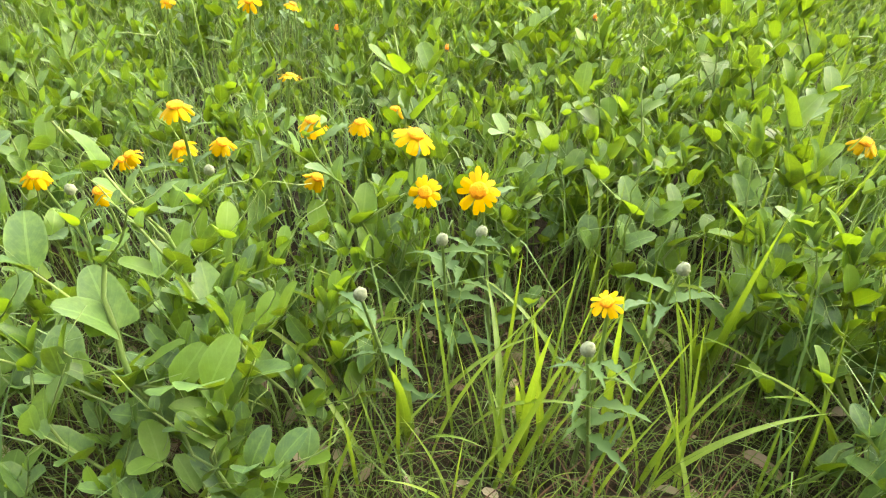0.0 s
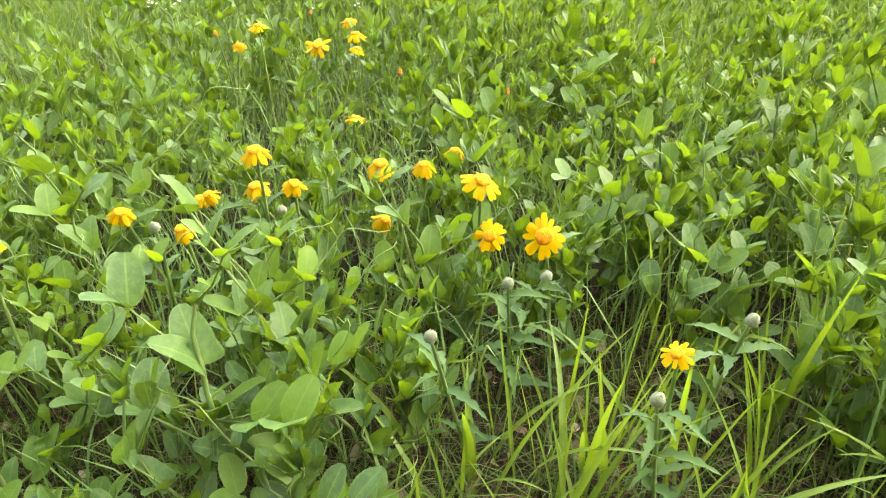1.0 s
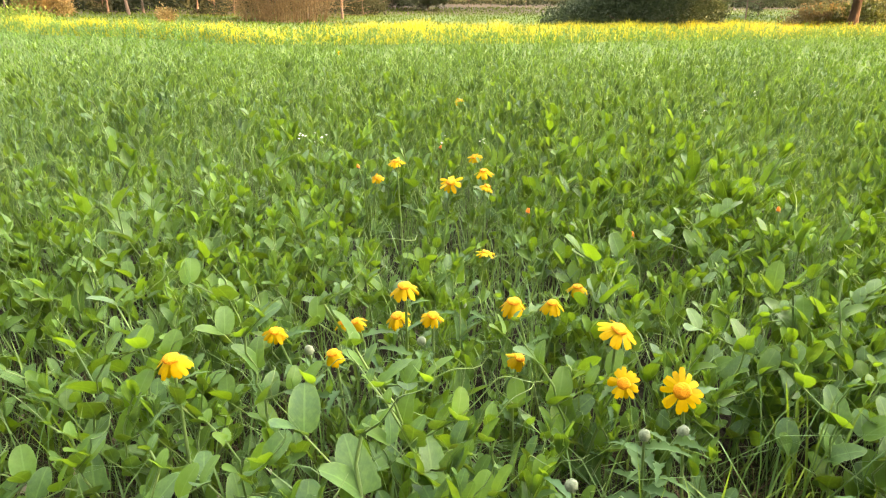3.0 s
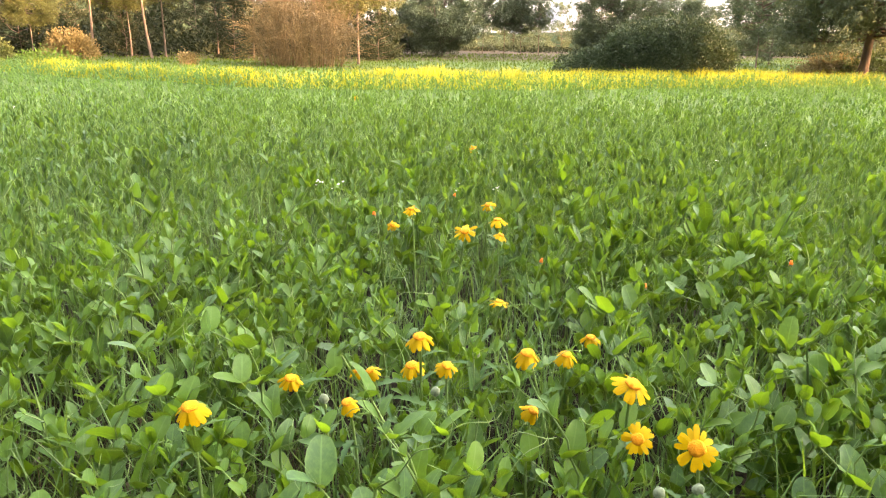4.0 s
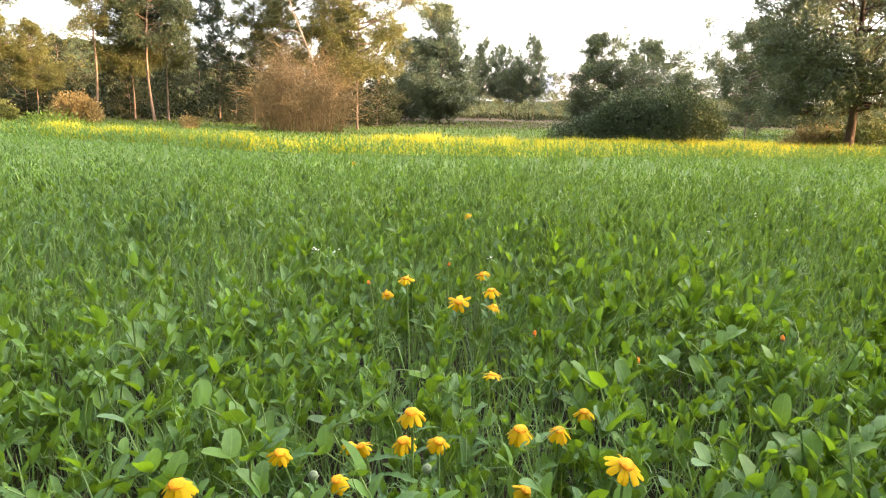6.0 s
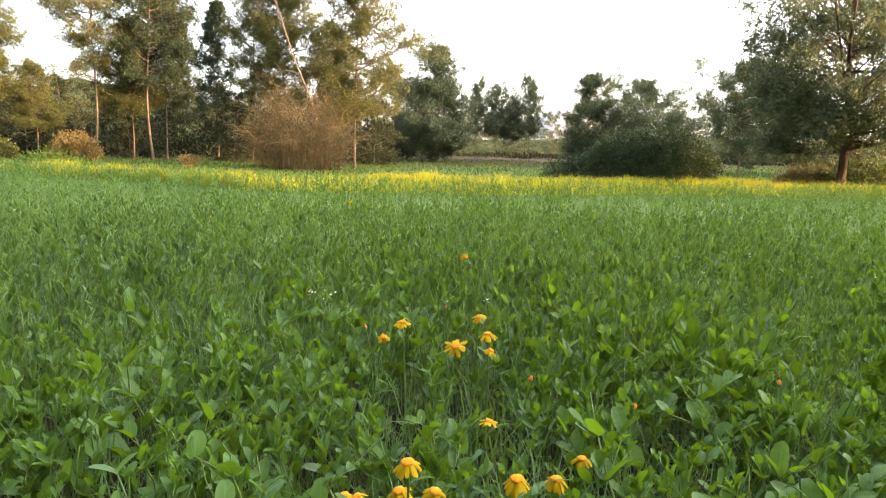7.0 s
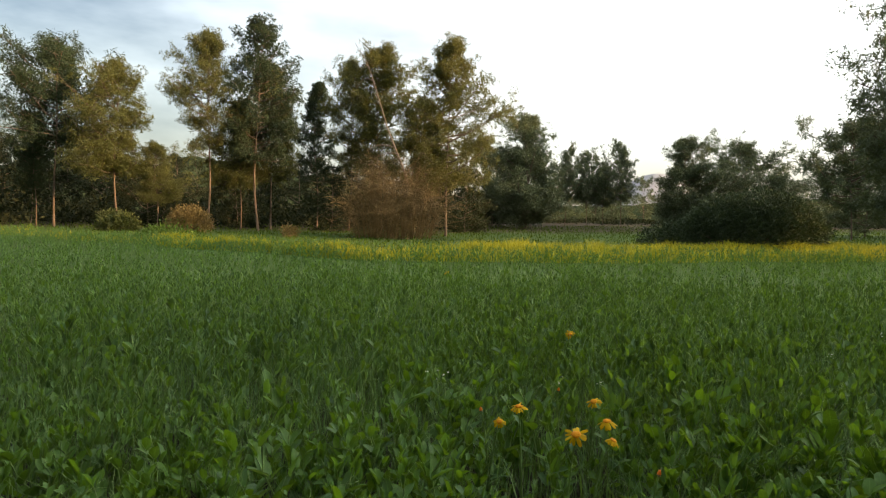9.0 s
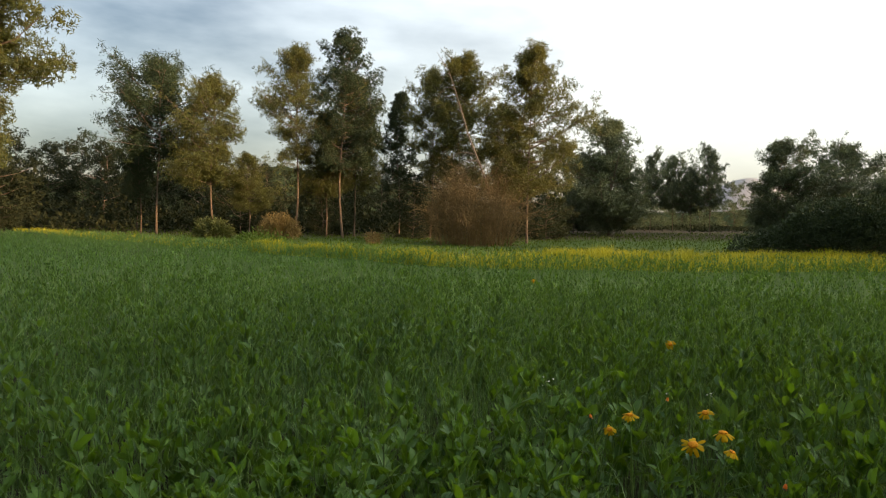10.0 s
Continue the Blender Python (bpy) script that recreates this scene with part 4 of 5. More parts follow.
def shoot_kit(seed, variants, rows, low, curls, size=1.0):
    return [[pea_shoot(seed + 10 * h + k, tall, rows, low, curls, size) for k in range(variants)] for h, tall in enumerate(SHOOT_TALL)]


def pea_stand(x, y, kit, g, uneven=0.22, tilt=0.2):
    """Many pea shoots at x, y: their leaves and their stems."""
    n = len(x)
    tall = canopy(x, y) * g.normal(1.0, uneven, n).clip(0.5, np.where(y > 4, 1.3, 1.45))
    tall = tall * np.where(g.random(n) < 0.18, 1.3, 0.96) * (1 + 0.12 * np.clip((np.hypot(x, y) - 6) / 4, 0, 1))
    tall = tall * (1 + 0.22 * np.sin(x * 9 + 3 * np.sin(y * 4)) * np.sin(y * 11 + 2.5 * np.sin(x * 5)))
    turn, lean, way = g.uniform(0, 6.283, n), np.abs(g.normal(0, tilt, n)), g.uniform(0, 6.283, n)
    c, s, o = np.cos(turn), np.sin(turn), np.zeros(n)
    rz = np.stack([np.stack([c, -s, o], -1), np.stack([s, c, o], -1), np.stack([o, o, o + 1], -1)], 1)
    ax = np.stack([np.cos(way), np.sin(way), o], -1)
    up = np.array([0, 0, 1.0]) * np.cos(lean)[:, None] + ax * np.sin(lean)[:, None]
    sidew = np.stack([-np.sin(way), np.cos(way), o], -1)
    fwd = np.cross(sidew, up)
    rt = np.stack([fwd, sidew, up], -1)
    cw, sw = np.cos(-way), np.sin(-way)
    back_turn = np.stack([np.stack([cw, -sw, o], -1), np.stack([sw, cw, o], -1), np.stack([o, o, o + 1], -1)], 1)
    turns = rt @ back_turn @ rz
    cls = np.searchsorted([0.16, 0.225], tall)
    scale = (tall / np.array(SHOOT_TALL)[cls]).clip(0.72, 1.35)
    pick = g.integers(0, len(kit[0]), n)
    base = np.stack([x, y, height(x, y) - 0.002], -1)
    leaves, stems = [], []
    for h in range(3):
        for k in range(len(kit[0])):
            mine = (cls == h) & (pick == k)
            if mine.any():
                t = turns[mine] * scale[mine][:, None, None]
                leaves.append(scatter(kit[h][k][0], t, base[mine]))
                stems.append(scatter(kit[h][k][1], t, base[mine])[:2])
    return merge(*leaves), join(stems)


def grass_blades(x, y, tall, width, g, rows=4, droop=0.8, z=None):
    """Bent ribbons with a fold, one island a blade."""
    n = len(x)
    a = g.uniform(0, 6.283, n)
    out = np.stack([np.cos(a), np.sin(a), 0 * a], -1)
    across = np.stack([-np.sin(a), np.cos(a), 0 * a], -1)
    bend = g.uniform(0.15, 1.0, n) * droop
    base = np.stack([x, y, height(x, y) if z is None else z], -1)
    vs, uv = [], []
    for k in range(rows + 1):
        f = k / rows
        c = base + out * (tall * bend * f ** 2 * 0.9)[:, None] + np.array([0, 0, 1.0]) * (tall * (f - 0.42 * bend * f ** 2.5))[:, None]
        w = (np.broadcast_to(width, (n,)) * max(0.03, 0.55 + 0.9 * f - 1.42 * f ** 2.2))[:, None]
        vs += [c - across * w, c + across * w]
        uv += [(0.2, f), (0.8, f)]
    v = np.stack(vs, 1)
    t = np.array([q for k in range(rows) for q in ((2 * k, 2 * k + 1, 2 * k + 3), (2 * k, 2 * k + 3, 2 * k + 2))])
    tris = t[None] + (np.arange(n) * 2 * (rows + 1))[:, None, None]
    return v.reshape(-1, 3), tris.reshape(-1, 3), np.tile(np.array(uv), (n, 1))


g = np.random.default_rng(101)
stem_sets = []
# nearest belt
x, y = wedge(1750, 0.3, 1.7, -90, 80, g)
ok = (y > front(x) + 0.05) & ~in_tuft_gap(x, y) & clumped(x, y, g, 0.75)
x, y = x[ok], y[ok]
close = np.hypot(x, y) < 1.0
s1, st = pea_stand(x[close], y[close], shoot_kit(1000, 5, 5, 0.12, 0.55, 0.95), g)
stem_sets.append(st)
s2, st = pea_stand(x[~close], y[~close], shoot_kit(1100, 6, 3, 0.25, 0.55, 1.05), g)
stem_sets.append(st)
near_crop = merge(s1, s2)
tagged(new("pea_foliage_near", mesh_of("pea_foliage_near", *near_crop[:2], PEA, near_crop[2])), "dense blue-green pea foliage in the near part of the field", "pea crop", kind="stuff")
# middle belt
x, y = wedge(12500, 1.6, 6.0, -84, 66, g)
ok = (y > front(x)) & clumped(x, y, g, 0.75)
x, y = x[ok], y[ok]
close = np.hypot(x, y) < 3.4
s1, st = pea_stand(x[close], y[close], shoot_kit(1200, 6, 1, 0.40, 0.5, 0.95), g)
stem_sets.append(st)
s2, st = pea_stand(x[~close], y[~close], shoot_kit(1300, 6, 0, 0.45, 0.0, 0.92), g, 0.25)
stem_sets.append(st)
s = merge(s1, s2)
tagged(new("pea_foliage_middle", mesh_of("pea_foliage_middle", *s[:2], PEA_TOP, s[2])), "even green pea foliage across the field", "pea crop", kind="stuff")
# far belt
x, y = wedge(25000, 5.8, 26.0, -74, 42, g)
ok = (y < back(x)) & (y > 0.8)
x, y = x[ok], y[ok]
s, _ = pea_stand(x, y, shoot_kit(1400, 5, 0, 0.62, 0.0, 0.95), g, 0.25)
tagged(new("pea_foliage_far", mesh_of("pea_foliage_far", *s[:2], PEA_TOP, s[2])), "distant green pea foliage towards the meadow", "pea crop", kind="stuff")
st_v, st_t = join(stem_sets)
tagged(new("pea_stems", mesh_of("pea_stems", st_v, st_t, PEA_STEM)), "thin pale green pea stems and tendrils among the leaves", "pea crop", kind="stuff")

# grass among the peas
x, y = wedge(22000, 0.4, 3.2, -85, 65, g)
ok = (y > front(x) - 0.03) & (~in_tuft_gap(x, y) | (g.random(len(x)) < 0.2))
x, y = x[ok], y[ok]
v, t, uv = grass_blades(x, y, canopy(x, y, False) * g.uniform(0.4, 1.4, len(x)) * np.where(in_tuft_gap(x, y), 0.6, 1.0), g.uniform(0.0008, 0.0022, len(x)), g, 3)
tagged(new("field_grass_near", mesh_of("field_grass_near", v, t, FIELD_GRASS, uv)), "thin green grass blades growing among the peas", "grass", kind="stuff")
x, y = wedge(26000, 2.6, 24.0, -74, 42, g)
ok = (y > front(x)) & (y < back(x) - 0.2)
x, y = x[ok], y[ok]
v, t, uv = grass_blades(x, y, canopy(x, y) * g.uniform(0.65, 1.2, len(x)), 0.0010 + 0.0003 * np.hypot(x, y) * g.uniform(0.5, 1, len(x)), g, 2)
tagged(new("field_grass_far", mesh_of("field_grass_far", v, t, FIELD_GRASS, uv)), "green grass blades through the distant crop", "grass", kind="stuff")

# pale shoots and tendrils that rise out of the leaves
x, y = wedge(24000, 0.9, 7.5, -84, 62, g)
ok = y > front(x) + 0.08
x, y = x[ok], y[ok]
v, t, uv = grass_blades(x, y, canopy(x, y) * g.uniform(0.95, 1.42, len(x)), 0.0005 + 0.00030 * np.hypot(x, y), g, 3, 1.2)
tagged(new("pea_tendrils", mesh_of("pea_tendrils", v, t, PEA_STEM, uv)), "thin pale pea shoots rising above the leaves", "pea crop", kind="stuff")

# fine grass and dead straw on the soil at the near edge
x, y = g.uniform(-1.3, 0.9, 9000), 0.32 + 0.5 * g.random(9000) ** 1.3
ok = (y > front(x) - 0.10 + 0.1 * g.random(len(x)))
x, y = x[ok], y[ok]
v, t, uv = grass_blades(x, y, g.uniform(0.03, 0.12, len(x)), g.uniform(0.0004, 0.0011, len(x)), g, 4, 1.9)
tagged(new("edge_grass", mesh_of("edge_grass", v, t, EDGE_GRASS, uv)), "fine grass darkened for the shade at the field's near edge", "grass", kind="stuff")
x, y = g.uniform(-1.3, 1.0, 3600), g.uniform(0.25, 0.85, 3600)
v, t, uv = grass_blades(x, y, g.uniform(0.02, 0.10, len(x)), g.uniform(0.0005, 0.0014, len(x)), g, 4, 2.1)
tagged(new("straw_litter", mesh_of("straw_litter", v, t, STRAW, uv)), "dead brown straw lying on the soil", "litter", kind="stuff")
n = 260
x, y = g.uniform(-1.1, 0.9, n), g.uniform(0.38, 0.75, n)
way = g.normal(size=(n, 3)) * np.array([1, 1, 0.25])
s = scatter(blade_grid(0.035, 0.016, 4, oval, 0.3, 0.8, 0.0, 0, False), frames_of(way, g.normal(0, 0.4, n), g.uniform(0.4, 0.85, n)), np.stack([x, y, np.full(n, 0.012) + g.uniform(0, 0.02, n)], -1))
tagged(new("leaf_litter", mesh_of("leaf_litter", *s[:2], DEAD_LEAF, s[2])), "pale dead leaves lying on the soil", "litter", kind="stuff")

# the sunlit grass strip beyond the crop, and the meadow behind it
x = np.where(g.random(64000) < 0.32, g.uniform(-30, -6, 64000), g.uniform(-13, 13, 64000))
# Bright blades go in bands, and right of the bush, to paint sunlit ground.
far = g.random(len(x)) < 0.3
y = back(x) + np.where(far, 5.6 + 0.5 * np.sin(x * 0.7) + 1.6 * g.random(len(x)) ** 2, -0.3 + 3.2 * g.random(len(x)) ** 1.5)
y = np.where(x < -6, back(x) - 0.3 + (0.7 + 0.4 * np.sin(x * 0.9)) * g.random(len(x)), y)
band = (np.sin((y - back(x)) * 2.2 + 0.6 * np.sin(x * 0.8)) + 0.5 * np.sin(x * 2.3 + y) + 0.4 * np.sin(x * 5.1 - 2 * y) > g.uniform(-2.6, 0.2, len(x))) & (y < 23.2) & (g.random(len(x)) < np.where(x < -13, 0.3, 1.0))
x, y = np.concatenate([x[band], g.uniform(3.2, 9.5, 5000)]), np.concatenate([y[band], g.uniform(19.5, 26.0, 5000)])
v, t, uv = grass_blades(x, y, g.uniform(0.19, 0.34, len(x)) * (1 + 0.3 * (np.sin(x * 1.7) * np.sin(x * 4.3 + y) > 0.3)) * np.where(x < -13, 0.75, 1.0), g.uniform(0.0045, 0.009, len(x)), g, 2, 1.0)
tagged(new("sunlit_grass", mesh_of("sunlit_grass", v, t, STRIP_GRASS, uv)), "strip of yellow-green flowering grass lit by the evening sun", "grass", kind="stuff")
x, y = wedge(36000, 16.0, 54.0, -66, 32, g)
ok = (y > back(x) + np.where(x < -6, 1.0, 4.0)) & (y - 0.75 * x < 57)
x, y = x[ok], y[ok]
v, t, uv = grass_blades(x, y, g.uniform(0.06, 0.14, len(x)), g.uniform(0.015, 0.035, len(x)), g, 2, 1.0)
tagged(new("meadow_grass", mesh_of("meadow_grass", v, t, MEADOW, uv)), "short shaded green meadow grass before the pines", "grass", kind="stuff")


# ---- single pea plants at the near edge ----
LEAFLETS = [mesh_of("leaflet", *(lambda q: (q[0], q[1]))(q), PEA, q[2]) for q in (blade_grid(0.038, 0.0235, 8, oval, 0.22, 0.5, 0.018, k, False) for k in range(4))]
STIPULES = [mesh_of("stipule", q[0], q[1], PEA, q[2]) for q in (blade_grid(0.052, 0.034, 8, heart, 0.26, 0.55, 0.02, k + 9, False) for k in range(3))]


def pea_plant(x, y, top, seed, label, girth=1.0, bare=0.2, size=1.0):
    """One pea plant whose shoot ends at top, counted from its foot."""
    g = np.random.default_rng(seed)
    ob = thing("pea_plant", x, y, 0.0, label, "pea plant", "pea plants at the near edge")
    top = np.asarray(top, float)
    nodes = max(4, int(np.linalg.norm(top) / 0.045))
    s = np.linspace(0, 1, nodes * 2 + 1)
    mid = np.array([g.normal(0, 0.02), g.normal(0, 0.02), 0])
    line = top * s[:, None] + mid * np.sin(s * math.pi)[:, None]
    zig = np.zeros_like(line)
    zig[1::2, :2] = g.normal(size=(len(zig[1::2]), 2)) * 0.004
    line = line + zig
    part("stem", mesh_of("pea_stem", *tube(line, girth * np.linspace(0.0021, 0.0011, len(line)), 6), PEA_STEM), ob)
    for k in range(nodes):
        f = (k + 1.0) / nodes
        if f < bare:
            continue
        o = np.array([np.interp(f, s, line[:, i]) for i in range(3)])
        a = k * 3.14 + g.uniform(-0.6, 0.6)
        grow = size * (0.75 + 0.35 * math.sin(math.pi * min(1, f)) - (0.35 if f > 0.95 else 0))
        for side in (-1, 1):
            b = a + side * g.uniform(0.7, 1.3)
            w = np.array([[math.cos(b), math.sin(b), g.uniform(0.9, 3.0)]])
            m = frames_of(w, np.array([g.normal(0, 0.45)]), [grow * g.uniform(0.6, 0.95)])[0]
            part("stipule", STIPULES[int(g.integers(3))], ob, matrix_from(m, o))
        w = np.array([math.cos(a), math.sin(a), g.uniform(0.35, 1.0)])
        w /= np.linalg.norm(w)
        ln = g.uniform(0.05, 0.075) * grow
        stalk = part("leaf_stalk", mesh_of("leaf_stalk", *tube([o, o + w * ln * 0.5, o + w * ln], [0.0013, 0.0011, 0.0009], 4), PEA_STEM), ob)
        acr = np.cross(w, (0, 0, 1.0))
        acr /= np.linalg.norm(acr)
        for q in (0.55, 0.95)[k % 2:]:
            for side in (-1, 1):
                lw = (acr * side + w * g.uniform(0.3, 0.9) + np.array([0, 0, g.uniform(0.5, 2.2)]))[None]
                m = frames_of(lw, np.array([g.normal(0, 0.6)]), [grow * g.uniform(0.7, 1.05)])[0]
                part("leaflet", LEAFLETS[int(g.integers(4))], stalk, matrix_from(m, o + w * ln * q))
        if g.random() < 0.6:
            part("tendril", mesh_of("tendril", *tube(tendril_points(g, o + w * ln, w + np.array([0, 0, 0.3]), g.uniform(0.05, 0.10)), np.linspace(0.0009, 0.0004, 12), 3), PEA_STEM), stalk)
    return ob


# tips of the shoots that stand out, then others that fill the edge
SHOOTS = [(-0.24, 0.52, 0.255), (-0.327, 0.589, 0.317), (-0.143, 0.725, 0.252), (-0.57, 0.575, 0.263), (-0.477, 0.632, 0.33),
          (0.311, 1.212, 0.237), (-0.924, 0.957, 0.24), (-0.713, 1.538, 0.28), (0.14, 1.2, 0.288), (0.152, 0.802, 0.254),
          (0.225, 0.708, 0.223), (-0.68, 1.757, 0.27), (0.40, 0.60, 0.26), (0.43, 0.82, 0.29), (-0.40, 0.50, 0.20), (-0.62, 0.66, 0.25),
          (-0.27, 0.44, 0.17), (-0.43, 0.44, 0.21), (-0.19, 0.41, 0.14), (-0.55, 0.47, 0.2)]
plant_rng = np.random.default_rng(77)
spots = []
while len(spots) < 44:
    px, py = plant_rng.uniform(-1.25, 0.75), plant_rng.uniform(0.38, 1.35)
    if py > front(px) + 0.04 and not in_tuft_gap(px, py) and all(math.hypot(px - a, py - b) > 0.10 for a, b in spots) and all(math.hypot(px - f[0], py + 0.03 - f[1]) > 0.085 for f in FLOWERS):
        spots.append((px, py))
for k, (tx, ty, tz) in enumerate(SHOOTS):
    dx, dy = plant_rng.normal(0, 0.05), abs(plant_rng.normal(0.02, 0.04))
    pea_plant(tx - dx, ty + dy, (dx, -dy, tz), 200 + k, "tall green pea plant with paired leaflets and curling tendrils")
pea_plant(0.452, 0.485, (-0.13, 0.14, 0.20), 290, "long pea stem leaning across the grass at the field's edge", 1.7, 0.72)
pea_plant(-0.195, 0.50, (-0.055, -0.024, 0.25), 291, "large pea shoot with broad pale stipules leaning towards the path", 1.7, 0.35, 1.25)
pea_plant(0.284, 0.83, (-0.007, 0.09, 0.27), 292, "tall thin pea shoot ending in branched tendrils")
for k, (px, py) in enumerate(spots):
    tall = float(canopy(px, py)) * plant_rng.uniform(0.75, 1.15)
    pea_plant(px, py, (plant_rng.normal(0, 0.06), plant_rng.normal(-0.02, 0.06), tall), 300 + k, "green pea plant with broad leaflets at the field's edge")

# ---- grass tufts in the gap at the near edge ----
TUFT_BLADES = []
for k in range(5):
    TUFT_BLADES.append(mesh_of("blade", *(lambda q: (q[0], q[1]))(blade_grid(1.0, 0.024 + 0.006 * k, 9, lance, 0.35, (0.06, 0.18, 0.3, 0.6, 1.2)[k], 0.0, k)), GRASS, blade_grid(1.0, 0.05, 9, lance)[2]))


def grass_tuft(x, y, blades, tall, seed, broad=1.0):
    g = np.random.default_rng(seed)
    ob = thing("grass_tuft", x, y, 0.0, "tuft of bright yellow-green grass blades at the field's edge", "grass tuft", "grass tufts at the near edge")
    for k in range(int(blades * 0.7 + 0.5)):
        a = g.uniform(0, 6.28)
        w = np.array([[math.cos(a) * 0.15, math.sin(a) * 0.15, g.uniform(0.8, 1.3)]])
        m = frames_of(w, np.array([g.uniform(-0.6, 0.6)]), [tall * g.uniform(0.55, 1.1)])[0]
        part("blade", TUFT_BLADES[int(g.integers(5 if broad == 1.0 else 3))], ob, matrix_from(m @ np.diag([broad, 1, broad]), (g.normal(0, 0.008), g.normal(0, 0.008), 0)))
    return ob


TUFTS = [(0.060, 0.470, 4, 0.185), (0.105, 0.503, 4, 0.23), (-0.024, 0.51, 4, 0.21), (0.50, 0.86, 5, 0.33), (0.22, 0.77, 5, 0.27), (-0.175, 0.51, 3, 0.22), (0.04, 0.52, 6, 0.23), (0.12, 0.56, 7, 0.24), (0.18, 0.52, 7, 0.23), (0.24, 0.46, 7, 0.2), (-0.05, 0.47, 6, 0.19), (0.0, 0.56, 6, 0.2), (0.08, 0.46, 6, 0.2), (0.07, 0.50, 5, 0.19), (0.10, 0.53, 7, 0.24), (-0.02, 0.50, 6, 0.21), (0.02, 0.44, 6, 0.15), (0.14, 0.45, 7, 0.17),
         (0.20, 0.46, 7, 0.20), (0.26, 0.52, 7, 0.22), (0.30, 0.60, 8, 0.27), (0.34, 0.66, 7, 0.28), (0.07, 0.60, 6, 0.22),
         (-0.07, 0.55, 6, 0.17), (0.16, 0.58, 6, 0.2), (-0.10, 0.44, 5, 0.13), (-0.2, 0.46, 4, 0.16), (0.38, 0.55, 6, 0.2),
         (0.22, 0.41, 6, 0.12), (0.09, 0.40, 6, 0.11), (-0.03, 0.405, 5, 0.10), (0.30, 0.45, 5, 0.15), (-0.62, 0.56, 6, 0.2), (-0.75, 0.63, 6, 0.2), (0.45, 0.75, 7, 0.3), (0.36, 0.46, 7, 0.19), (0.41, 0.50, 7, 0.22), (0.46, 0.55, 7, 0.24), (0.34, 0.41, 6, 0.15), (0.43, 0.44, 6, 0.18), (0.50, 0.62, 6, 0.26)]
for k, (tx, ty, nb, tall) in enumerate(TUFTS):
    grass_tuft(tx, ty, nb, tall, 400 + k, 1.7 if k < 6 else 1.0)

# ---- yellow daisies ----
PETALS = []
for k in range(4):
    q = blade_grid(0.0182, 0.0068, 5, lambda v: 0.42 + 0.58 * min(1, v * 2.2) if v < 0.8 else 0.98 - 1.6 * (v - 0.8) ** 1.3 * 2.0, -0.12, 0.25 + 0.1 * k, 0.01, k)
    PETALS.append(mesh_of("petal", q[0], q[1], PETAL, q[2]))

DROOPED = []
for k in range(4):
    q = blade_grid(0.0190, 0.0068, 6, lambda v: 0.42 + 0.58 * min(1, v * 2.2) if v < 0.8 else 0.98 - 1.6 * (v - 0.8) ** 1.3 * 2.0, -0.2, 0.35 + 0.12 * k, 0.01, k)
    DROOPED.append(mesh_of("petal", q[0], q[1], PETAL, q[2]))


def dome(radius, rise, rings=5, sides=12, rough=0.06, seed=0):
    g = np.random.default_rng(seed)
    v = [(0, 0, rise)]
    for k in range(1, rings + 1):
        a = k / rings * math.pi * 0.58
        for j in range(sides):
            b = 6.2832 * (j + 0.5 * k) / sides
            e = 1 + g.normal() * rough
            v.append((radius * math.sin(a) * math.cos(b) * e, radius * math.sin(a) * math.sin(b) * e, rise * math.cos(a) * e))
    t = [(0, 1 + j, 1 + (j + 1) % sides) for j in range(sides)]
    for k in range(rings - 1):
        for j in range(sides):
            a, b = 1 + k * sides + j, 1 + k * sides + (j + 1) % sides
            t += [(a, a + sides, b + sides), (a, b + sides, b)]
    return np.array(v), np.array(t)


DISC_MESH = mesh_of("disc", *dome(0.0090, 0.0032, 6, 16, 0.07, 2), DISC)
CUP_V, CUP_T = dome(0.0072, 0.006, 4, 12, 0.05, 3)
CUP_MESH = mesh_of("calyx", CUP_V * np.array([1, 1, -1.0]), CUP_T[:, ::-1], BUD)
BUD_MESH = mesh_of("bud", *dome(0.0065, 0.0085, 6, 12, 0.06, 4), BUD)
ORANGE_BUD = mesh_of("orange_bud", *dome(0.0055, 0.012, 6, 10, 0.08, 5), ORANGE)


def lobed_leaf(seed):
    """A deeply toothed daisy leaf."""
    q = blade_grid(0.055, 0.0150, 24, lambda v: lance(v) * (0.5 + 0.5 * (0.5 + 0.5 * math.sin(9 * math.pi * v + seed)) ** 0.6) + 0.01, 0.5, 0.9, 0.015, seed)
    return mesh_of("daisy_leaf", q[0], q[1], DAISY_LEAF, q[2])


DAISY_LEAVES = [lobed_leaf(k) for k in range(3)]


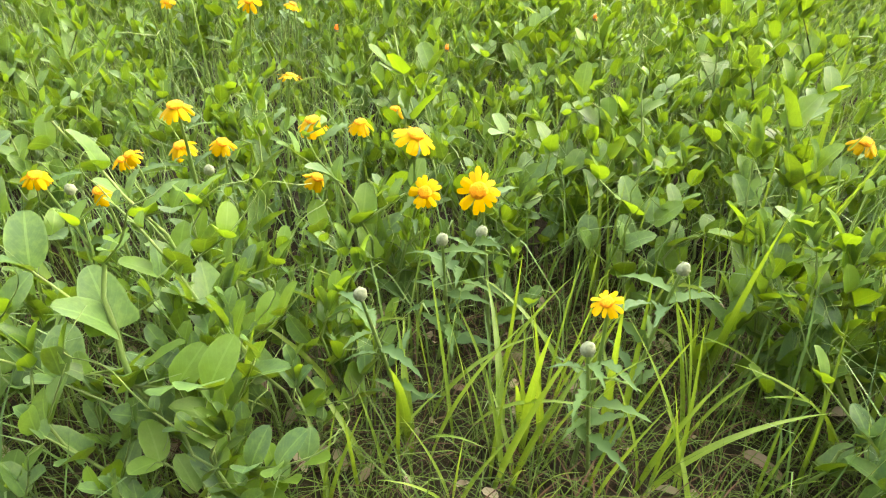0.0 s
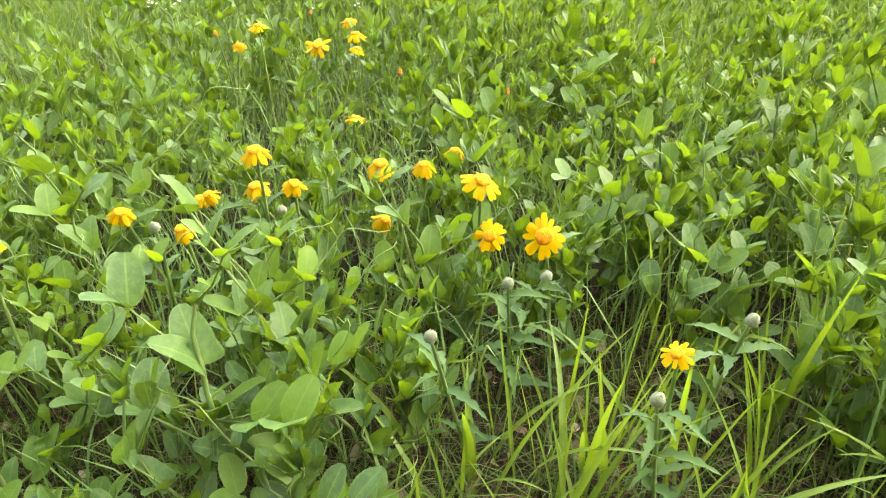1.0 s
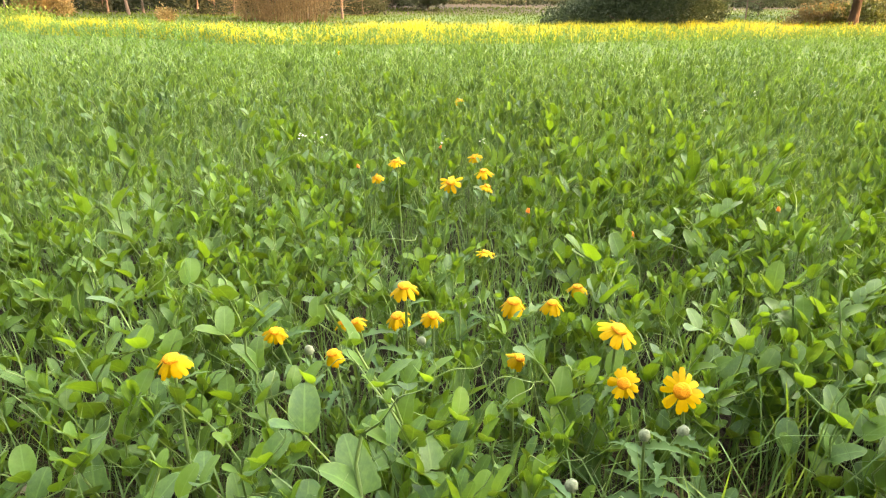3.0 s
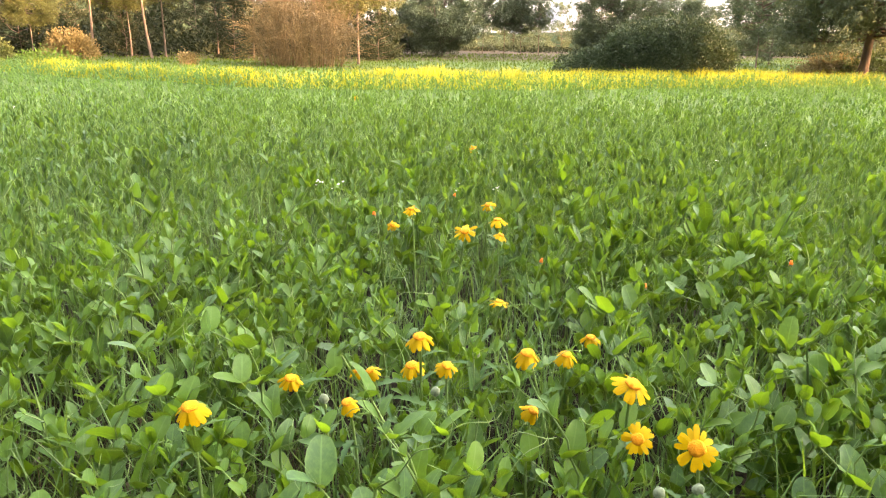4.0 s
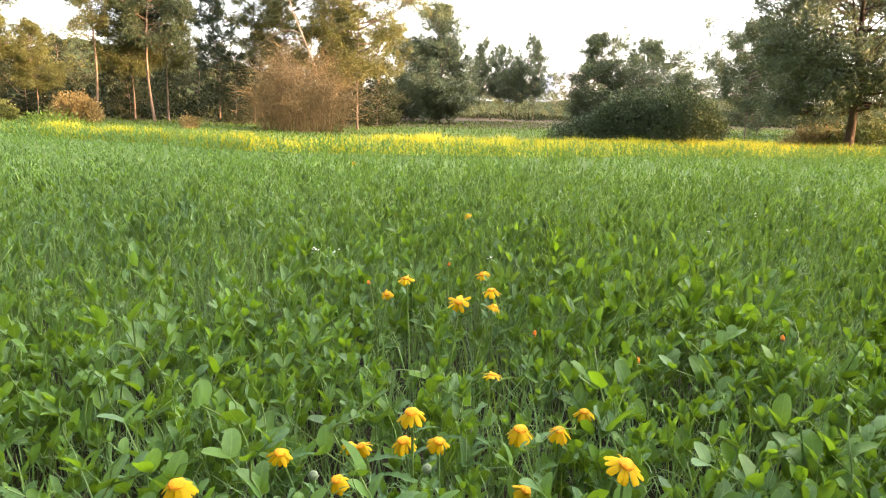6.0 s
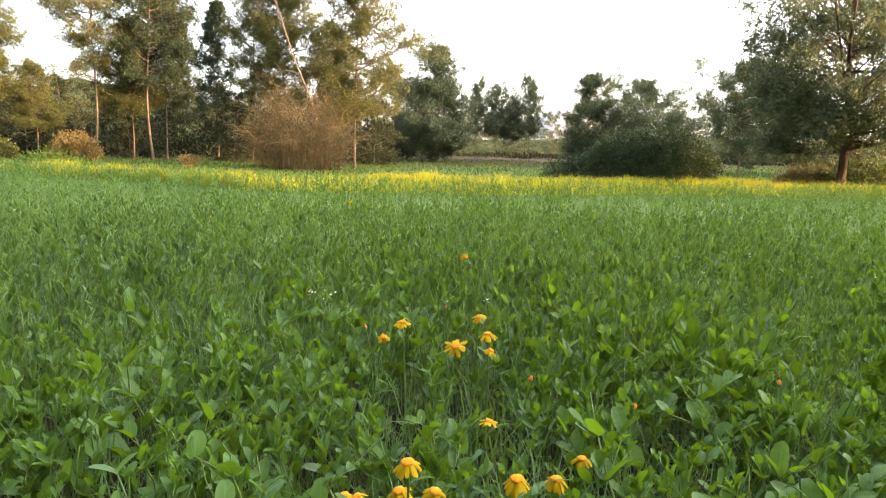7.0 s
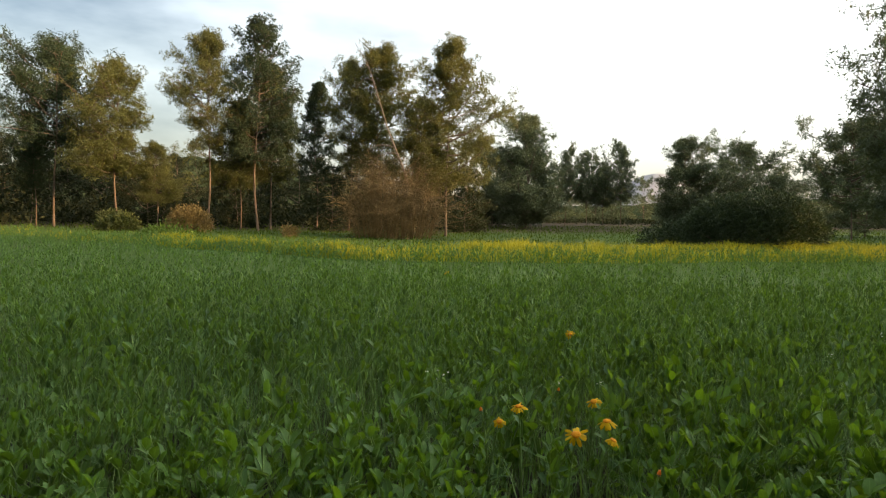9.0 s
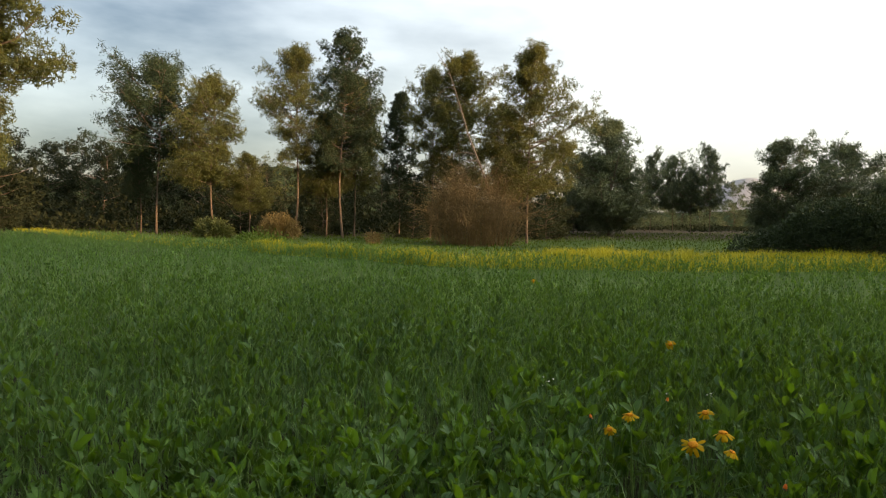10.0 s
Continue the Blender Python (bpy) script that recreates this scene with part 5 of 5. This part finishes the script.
def daisy(x, y, z, facing, droop, size, petals, seed, label, leaves=5, head="flower", away=None):
    """A daisy whose head is at x, y, z and faces a direction; droop in degrees bends the petals back."""
    g = np.random.default_rng(seed)
    fx, fy = (x + g.normal(0, 0.04), y + abs(g.normal(0.02, 0.03))) if away is None else (x + away[0], y + away[1])
    fy = max(fy, float(front(fx)))
    gz = float(height(fx, fy))
    ob = thing("yellow_daisy" if head == "flower" else "daisy_bud", fx, fy, gz, label, "flower" if head == "flower" else "flower bud", "daisies in the crop" if head == "flower" else "daisy buds")
    nrm = np.array(facing, float)
    nrm /= np.linalg.norm(nrm)
    top = np.array([x - fx, y - fy, z - gz])
    s = np.linspace(0, 1, 9)[:, None]
    neck = top - nrm * 0.05
    line = (1 - s) ** 2 * 0 + 2 * s * (1 - s) * (neck * np.array([0.7, 0.7, 1.0])) + s ** 2 * top
    part("stem", mesh_of("daisy_stem", *tube(line, np.linspace(0.0024, 0.0016, 9), 6), PEA_STEM), ob)
    rot = Vector((0, 0, 1)).rotation_difference(Vector(nrm)).to_matrix().to_4x4()
    at = Matrix.Translation(Vector(top)) @ rot @ Matrix.Diagonal((size, size, size, 1))
    if head == "flower":
        top_part = part("flower_head", CUP_MESH, ob, at)
        part("disc", DISC_MESH, top_part, None, "orange domed flower centre")
        for k in range(petals):
            a = 360 * k / petals + g.normal(0, 4)
            m = pose(0, 0, 0, 0, 0, a) @ pose(0, 0.0055, -0.0005, (-0.72 if droop > 28 else -0.6) * droop + g.normal(0, 9), g.normal(0, 9), 0)
            sc = g.uniform(0.85, 1.1)
            part("petal", (DROOPED if droop > 20 else PETALS)[int(g.integers(4))], top_part, m @ Matrix.Diagonal((sc, sc, sc, 1)))
    else:
        part("bud", BUD_MESH if head == "bud" else ORANGE_BUD, ob, at)
        part("calyx", CUP_MESH, ob, at @ Matrix.Diagonal((0.85, 0.85, 0.9, 1)))
    for k in range(leaves):
        f = 0.12 + 0.75 * (k + g.uniform(0, 0.8)) / max(1, leaves)
        o = np.array([np.interp(f, s[:, 0], line[:, i]) for i in range(3)])
        a = k * 2.4 + g.uniform(-0.5, 0.5)
        m = frames_of(np.array([[math.cos(a), math.sin(a), g.uniform(0.3, 1.0)]]), np.array([g.normal(0, 0.4)]), [g.uniform(0.65, 1.15)])[0]
        part("leaf", DAISY_LEAVES[k % 3], ob, matrix_from(m, o))
    return ob


for k, (fx, fy, fz, facing, droop, size, count, text) in enumerate(FLOWERS):
    daisy(fx, fy, fz, facing, droop, size, count + (5 if droop > 20 else 3), 500 + k, text, 4 if fy < 1.2 else 2)
BUDS = [(0.221, 0.544, 0.209), (0.121, 0.456, 0.19), (0.007, 0.617, 0.19), (0.047, 0.633, 0.19), (-0.266, 0.761, 0.19), (-0.065, 0.523, 0.19), (-0.234, 0.887, 0.19), (-0.40, 0.705, 0.19)]
for k, (fx, fy, fz) in enumerate(BUDS):
    daisy(fx, fy, fz, (plant_rng.normal(0, 0.2), -0.25, 0.9), 0, 0.95, 0, 600 + k, "round grey-green unopened daisy bud", 11, "bud")
SEEDS = [(-0.561, 1.371, 0.27), (-0.431, 1.628, 0.27), (-0.165, 1.153, 0.26), (0.275, 1.238, 0.27), (0.015, 1.091, 0.25)]
for k, (fx, fy, fz) in enumerate(SEEDS):
    daisy(fx, fy, fz, (plant_rng.normal(0, 0.2), -0.1, 1.0), 0, 0.7, 0, 620 + k, "half-closed orange daisy bud", 2, "orange")


# ---- small white flowers here and there in the crop ----
BLOSSOM = mesh_of("blossom", *(lambda q: (q[0], q[1]))(scatter(hex_leaf(0.0035, 0.0035), frames_of(np.array([[1.0, 0, 0.4], [0, 1, 0.4], [-1, 0, 0.4], [0, -1, 0.4]]), np.zeros(4), np.ones(4)), np.zeros((4, 3)))), WHITE)


def white_flower(x, y, z, seed):
    g = np.random.default_rng(seed)
    gz = float(height(x, y))
    ob = thing("white_flower", x, y, gz, "small white wild flower rising through the peas", "flower", "white flowers in the crop")
    part("stem", mesh_of("white_flower_stem", *tube([(0, 0, 0), (0.005, 0, (z - gz) * 0.5), (0, 0, z - gz)], [0.0016, 0.0014, 0.001], 4), PEA_STEM), ob)
    for k in range(5):
        o = g.normal(size=3) * np.array([0.009, 0.009, 0.008])
        part("blossom", BLOSSOM, ob, Matrix.Translation((float(o[0]), float(o[1]), z - gz + float(o[2]))) @ pose(0, 0, 0, g.normal(0, 25), g.normal(0, 25), g.uniform(0, 90)))
    return ob


WHITES = [(0.343, 2.461), (0.007, 4.40), (-0.734, 1.574), (-0.34, 1.741), (-0.796, 1.619), (-4.44, 2.47), (-4.21, 2.17), (-0.45, 1.70), (0.60, 2.9), (-2.6, 4.6), (1.1, 3.6), (-3.3, 3.1)]
for k, (wx, wy) in enumerate(WHITES):
    white_flower(wx, wy, 0.275 + 0.01 * (k % 3), 700 + k)

# ---- weeds at the far edge of the crop ----
leafy_shrub("weed_clump", -13.1, 13.6, 1.0, 1.0, 1.0, 3000, 0.06, EDGE_GRASS, "low mound of yellow-green weeds at the crop's edge", 54, [(0, 0, 0.1, 0.4), (0.6, 0.1, 0.05, 0.35), (-0.5, 0, 0.05, 0.3)])
leafy_shrub("weed_clump", -14.0, 20.7, 1.0, 1.0, 1.0, 900, 0.06, DRY_LEAF, "small reddish brown weed by the wood's edge", 55, [(0, 0, 0.2, 0.2)])
